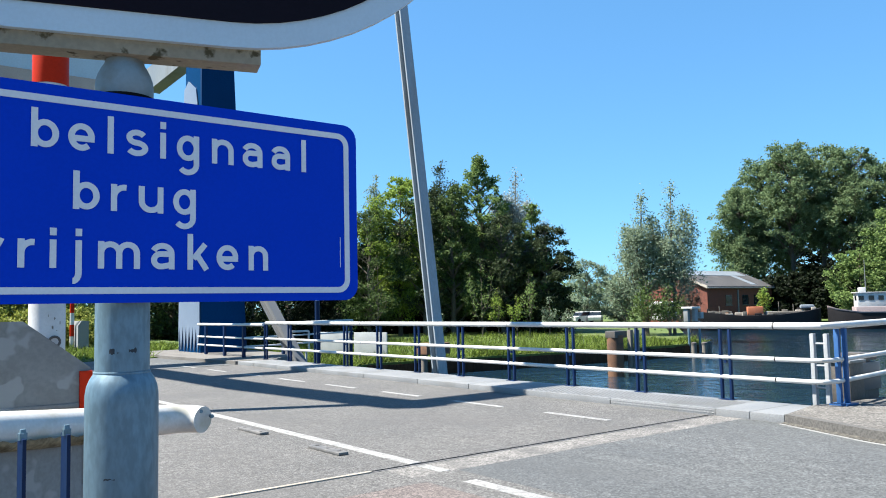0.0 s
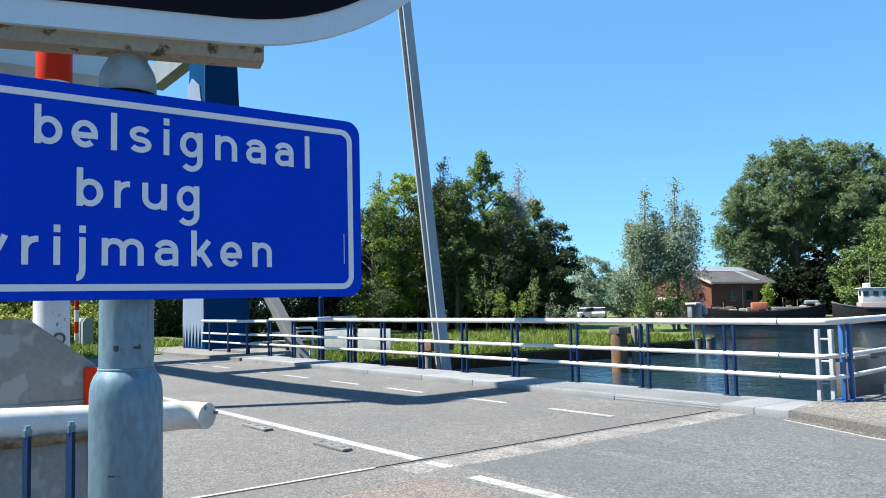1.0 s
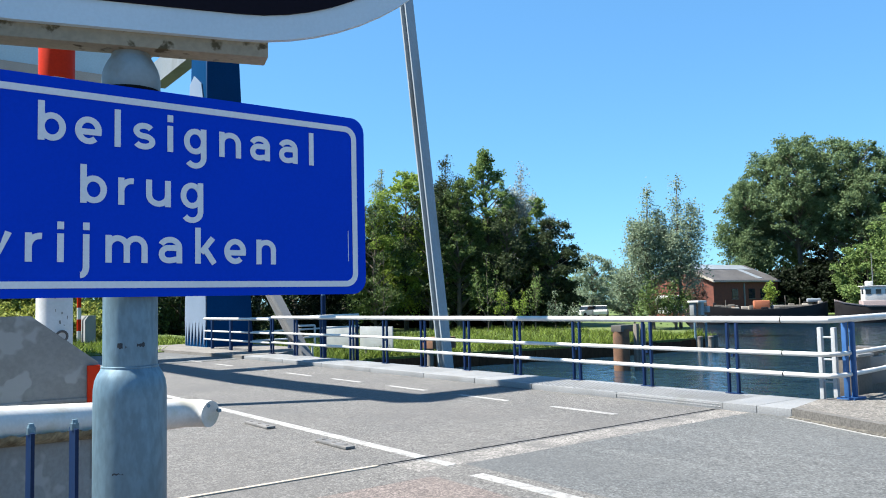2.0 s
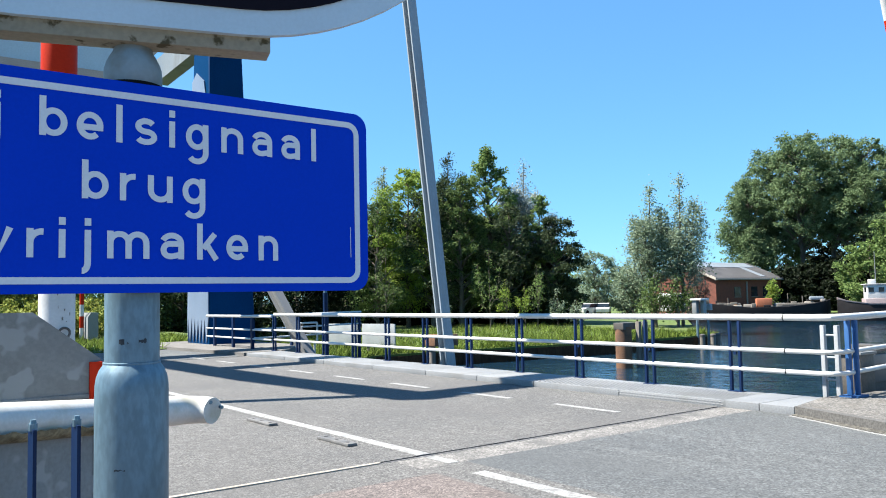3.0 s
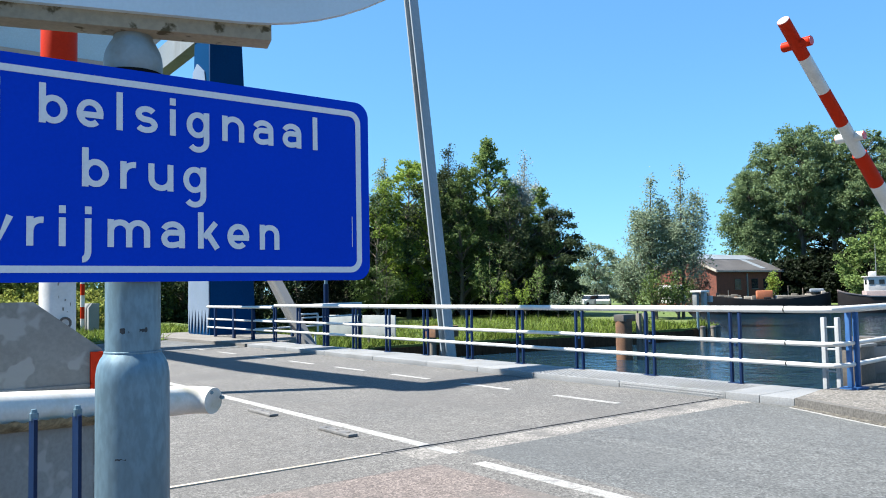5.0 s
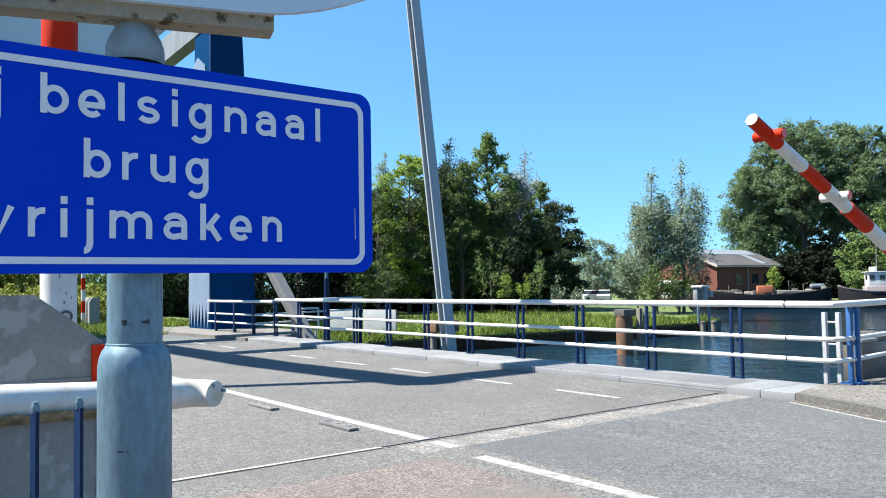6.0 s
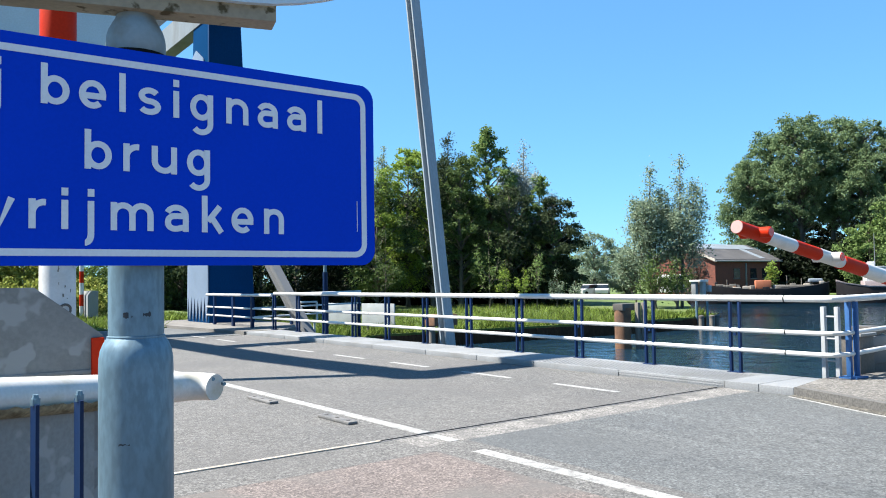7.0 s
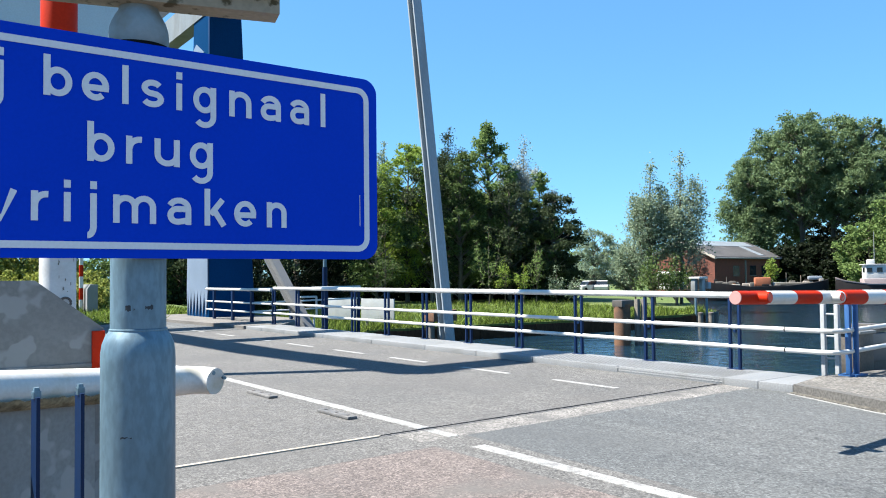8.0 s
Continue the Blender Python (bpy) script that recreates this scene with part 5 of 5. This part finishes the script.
tree("oak_tree", "dense dark oak inside the wood", 41.9, 70, 10.4, 2.6, LEAF_DARK, DOME, 40, 1.0)
tree("maple_tree", "fresh-green tree at the edge of the wood", 44.2, 72, 11.4, 1.8, LEAF_BIRCH, SPIRE, 34, 0.8)
tree("spruce_tree", "dark layered spruce at the end of the wood", 45.0, 71, 9.8, 2.9, LEAF_DARK, ROUND, 54, 1.0, bare=0.06, squash=0.30, droop=0.25)
# inner trees carry the wood's shade in their near-black leaf colour
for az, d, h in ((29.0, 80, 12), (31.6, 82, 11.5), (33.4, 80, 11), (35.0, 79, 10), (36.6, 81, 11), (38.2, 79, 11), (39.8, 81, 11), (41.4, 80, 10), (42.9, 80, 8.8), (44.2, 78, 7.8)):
    tree("alder_tree", "dense tree deep in the wood, shade put into its leaf colour", az, d, h, 3.2, LEAF_SHADE, DOME, 44, 1.4, leaf=0.17, bare=0.03)
for az, d, h, w, mat in ((33.0, 65, 6.6, 1.2, LEAF_OAK), (37.4, 65, 2.0, 0.7, LEAF_WILLOW), (40.4, 64, 6.2, 2.0, LEAF_BIRCH), (41.6, 65, 4.0, 1.2, LEAF_BRIGHT), (42.9, 64, 3.4, 0.9, LEAF_BRIGHT), (43.8, 64, 5.0, 1.2, LEAF_BIRCH), (45.2, 65, 3.0, 1.0, LEAF_WILLOW), (46.5, 66, 2.2, 1.0, LEAF_WILLOW)):
    airy_tree("shrub", "loose light-green shrub in front of the dark wood", az, d, h, w, mat, 5, 12, 8, trunk=0.05, tuft=0.12, leaf=0.08)
tree("willow_tree", "grey-green willow far beyond the bank", 47.8, 112, 8.6, 3.6, LEAF_WILLOW, DOME, 44, 1.2, leaf=0.14, bare=0.1)
tree("willow_tree", "grey-green willow far beyond the bank", 50.0, 116, 6.4, 2.6, LEAF_WILLOW, DOME, 34, 1.0, leaf=0.14, bare=0.1)
airy_tree("alder_tree", "airy grey-green alder on the canal bank", 51.7, 64, 10.9, 2.1, LEAF_WILLOW, 8, 104, 13, tuft=0.24, broad=0.19)
airy_tree("alder_tree", "airy grey-green alder on the canal bank", 53.7, 64, 11.5, 1.8, LEAF_WILLOW, 8, 104, 13, tuft=0.24, broad=0.18)
airy_tree("alder_tree", "low bushy alder on the canal bank", 50.6, 65, 6.4, 1.9, LEAF_WILLOW, 7, 44, 11, tuft=0.24, broad=0.18)
airy_tree("alder_tree", "low bushy alder on the canal bank", 51.9, 62, 4.2, 2.0, LEAF_OAK, 7, 30, 10, low=0.02, tuft=0.22, broad=0.2)
airy_tree("alder_tree", "low bushy alder on the canal bank", 53.4, 62, 3.6, 1.7, LEAF_OAK, 6, 28, 10, low=0.02, tuft=0.22, broad=0.2)
airy_tree("hazel_shrub", "reddish bare shrub beside the alders", 54.7, 68, 5.0, 1.2, TWIG, 8, 30, 9, leaf=0.07, low=0.02)
for az, d, h, w, low in ((58.2, 122, 18.6, 3.2, 0.33), (59.5, 126, 23.0, 4.6, 0.36), (61.3, 123, 24.2, 4.8, 0.44), (63.2, 125, 24.4, 4.8, 0.46), (65.0, 123, 23.0, 4.6, 0.44), (67.0, 125, 21.0, 4.8, 0.36), (69.4, 124, 18.8, 4.8, 0.3)):
    tree("poplar_tree", "tall full poplar with dark trunks behind the boats", az, d, h, w, LEAF_POPLAR, PLUME, 78, 1.7, leaf=0.155, bare=low, trunk=0.40, squash=1.0, dense=1.5)
# shade below the poplar crowns, put into near-black leaves
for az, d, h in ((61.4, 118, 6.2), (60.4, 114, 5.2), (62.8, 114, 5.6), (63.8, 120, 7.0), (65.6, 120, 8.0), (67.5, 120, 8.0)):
    tree("alder_tree", "undergrowth behind the poplar trunks, leaves coloured near-black for shade", az, d, h, 3.6, LEAF_SHADE, DOME, 34, 1.5, leaf=0.24, bare=0.02)
# back row that darkens the trunk zone by leaf colour
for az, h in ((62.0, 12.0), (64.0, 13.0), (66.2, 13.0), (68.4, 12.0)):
    tree("alder_tree", "tree deep behind the poplars, leaves coloured near-black for shade", az, 140, h, 4.2, LEAF_SHADE, DOME, 34, 1.8, leaf=0.26, bare=0.05)
tree("willow_tree", "broad mid-green willow beside the tug", 65.2, 103, 8.2, 3.6, LEAF_BIRCH, ROUND, 50, 1.15, leaf=0.15, bare=0.05)
tree("willow_tree", "broad mid-green willow beside the tug", 67.6, 103, 13.0, 4.5, LEAF_BIRCH, ROUND, 64, 1.3, leaf=0.15, bare=0.05)
airy_tree("alder_tree", "small light-green tree beside the brick shed", 59.5, 95, 3.8, 0.8, LEAF_BRIGHT, 5, 18, 12, leaf=0.11, low=0.35, tuft=0.2)
# the near-black ones have the shade behind the railing in their leaf colour
for az, d, h, mat in ((16.8, 50, 6.5, LEAF_OAK), (19.0, 50, 7.5, LEAF_DARK), (21.6, 52, 9, LEAF_SHADE), (24.2, 56, 10, LEAF_DARK), (26.8, 60, 11, LEAF_SHADE), (28.6, 62, 11, LEAF_SHADE)):
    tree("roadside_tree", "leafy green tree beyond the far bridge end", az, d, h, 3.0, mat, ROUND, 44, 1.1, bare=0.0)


def build_hedge():
    """A bank of sunlit bushes and a grass verge where the far road bends away."""
    bm = bmesh.new()
    add_prism(bm, [(5.6, 27.6), (9.0, 27.6), (10.3, 31.2), (13.5, 31.2), (15.0, 46.0), (2.5, 46.0), (4.4, 31.0)], "z", -0.9, 0.03)
    single("verge", bm, SOIL, "grass verge beyond the far bridge end", "verge", kind="structure")
    for k in range(14):
        x, y = 2.6 + 1.05 * (k // 2) + rng.uniform(-0.2, 0.2), (39.2 if k % 2 else 41.6) + rng.uniform(-0.4, 0.4)
        tree("hedge_bush", "sunlit yellow-green bush in a roadside hedge", math.degrees(math.atan2(x, y)), math.hypot(x, y), 2.7 if k % 2 else 4.6, 1.5, LEAF_HEDGE, DOME, 30, 0.75, leaf=0.08, bare=0.0, trunk=0.08)


build_hedge()


def build_far_wood():
    """A far low line of trees closing the horizon."""
    bands = []
    for k in range(900):
        az = rng.uniform(-70, 150)
        d = rng.uniform(240, 300)
        bands.append((d * math.sin(radians(az)), d * math.cos(radians(az)), rng.uniform(0.0, 7.5)))
    pts = np.repeat(np.array(bands), 30, 0)
    pts = pts + rng.normal(size=pts.shape) * np.array([2.6, 2.6, 1.4])
    pts[:, 2] = np.maximum(pts[:, 2], -0.8)
    tagged(new("far_wood", leaf_mesh("far_wood", leaves(pts, 0.9), LEAF_OAK)), "far hazy line of trees on the horizon", "wood", kind="stuff")


def build_grass():
    """Upright grass blades on the far bank, longest along its edge."""
    spots = []
    edge = ((11.6, 25.4), (16.0, 28.5), (19.5, 30.5), (24, 30.1), (29, 29.5), (35, 28.7), (39.6, 28.6), (42.6, 28.9))
    for (xa, ya), (xb, yb) in zip(edge, edge[1:]):
        length = math.hypot(xb - xa, yb - ya)
        for k in range(int(length * 900)):
            u = rng.uniform()
            back = rng.uniform(0, 1) ** 1.7 * 24
            spots.append((xa + (xb - xa) * u + rng.normal() * 0.05 + back * 0.25, ya + (yb - ya) * u + back, back))
    for k in range(9000):
        x, y = rng.uniform(5.7, 13.0), rng.uniform(27.7, 39.0)
        if x < 9.0 or y > 31.2:
            spots.append((x, y, -1.0))
    p = np.array(spots)
    n = len(p)
    h = rng.uniform(0.14, 0.5, n) * (0.75 + 0.35 * np.sin(p[:, 0] * 1.9 + np.sin(p[:, 1] * 1.3) * 2)) * np.where(p[:, 2] < 0.5, 1.25, 1.0)
    w = rng.uniform(0.012, 0.03, n)
    ang = rng.uniform(0, math.pi, n)
    root = np.stack([p[:, 0], p[:, 1], np.where(p[:, 2] < 0, 0.02, -0.93)], 1)
    h = np.where(p[:, 2] < 0, h * 0.55, h)
    side = np.stack([np.cos(ang) * w, np.sin(ang) * w, np.zeros(n)], 1)
    tip = root + np.stack([rng.normal(size=n) * 0.18, rng.normal(size=n) * 0.18 - 0.04, h], 1)
    mid = root * 0.45 + tip * 0.55 + side * 0.8
    verts = np.stack([root - side, root + side, mid, tip], 1).reshape(-1, 3)
    tagged(new("bank_grass", leaf_mesh("bank_grass", verts, GRASS)), "long fresh green grass along the canal bank", "grass", kind="stuff")


build_far_wood()
build_grass()


def motions():
    turn = [(0.0, 82.0), (1.5, 82.0), (2.0, 81.3), (2.4, 79.0), (2.8, 74.7), (3.2, 69.0), (3.5, 64.1), (4.0, 55.5), (4.5, 47.3), (4.7, 44.0),
            (5.2, 35.6), (5.6, 29.2), (6.0, 22.9), (6.5, 16.0), (7.0, 9.4), (7.5, 4.7), (8.0, 1.26)]
    walk(ARM, [(t, pose(0, 0, PIVOT[2] - 0.1, 0, a, 0.6)) for t, a in turn])


motions()
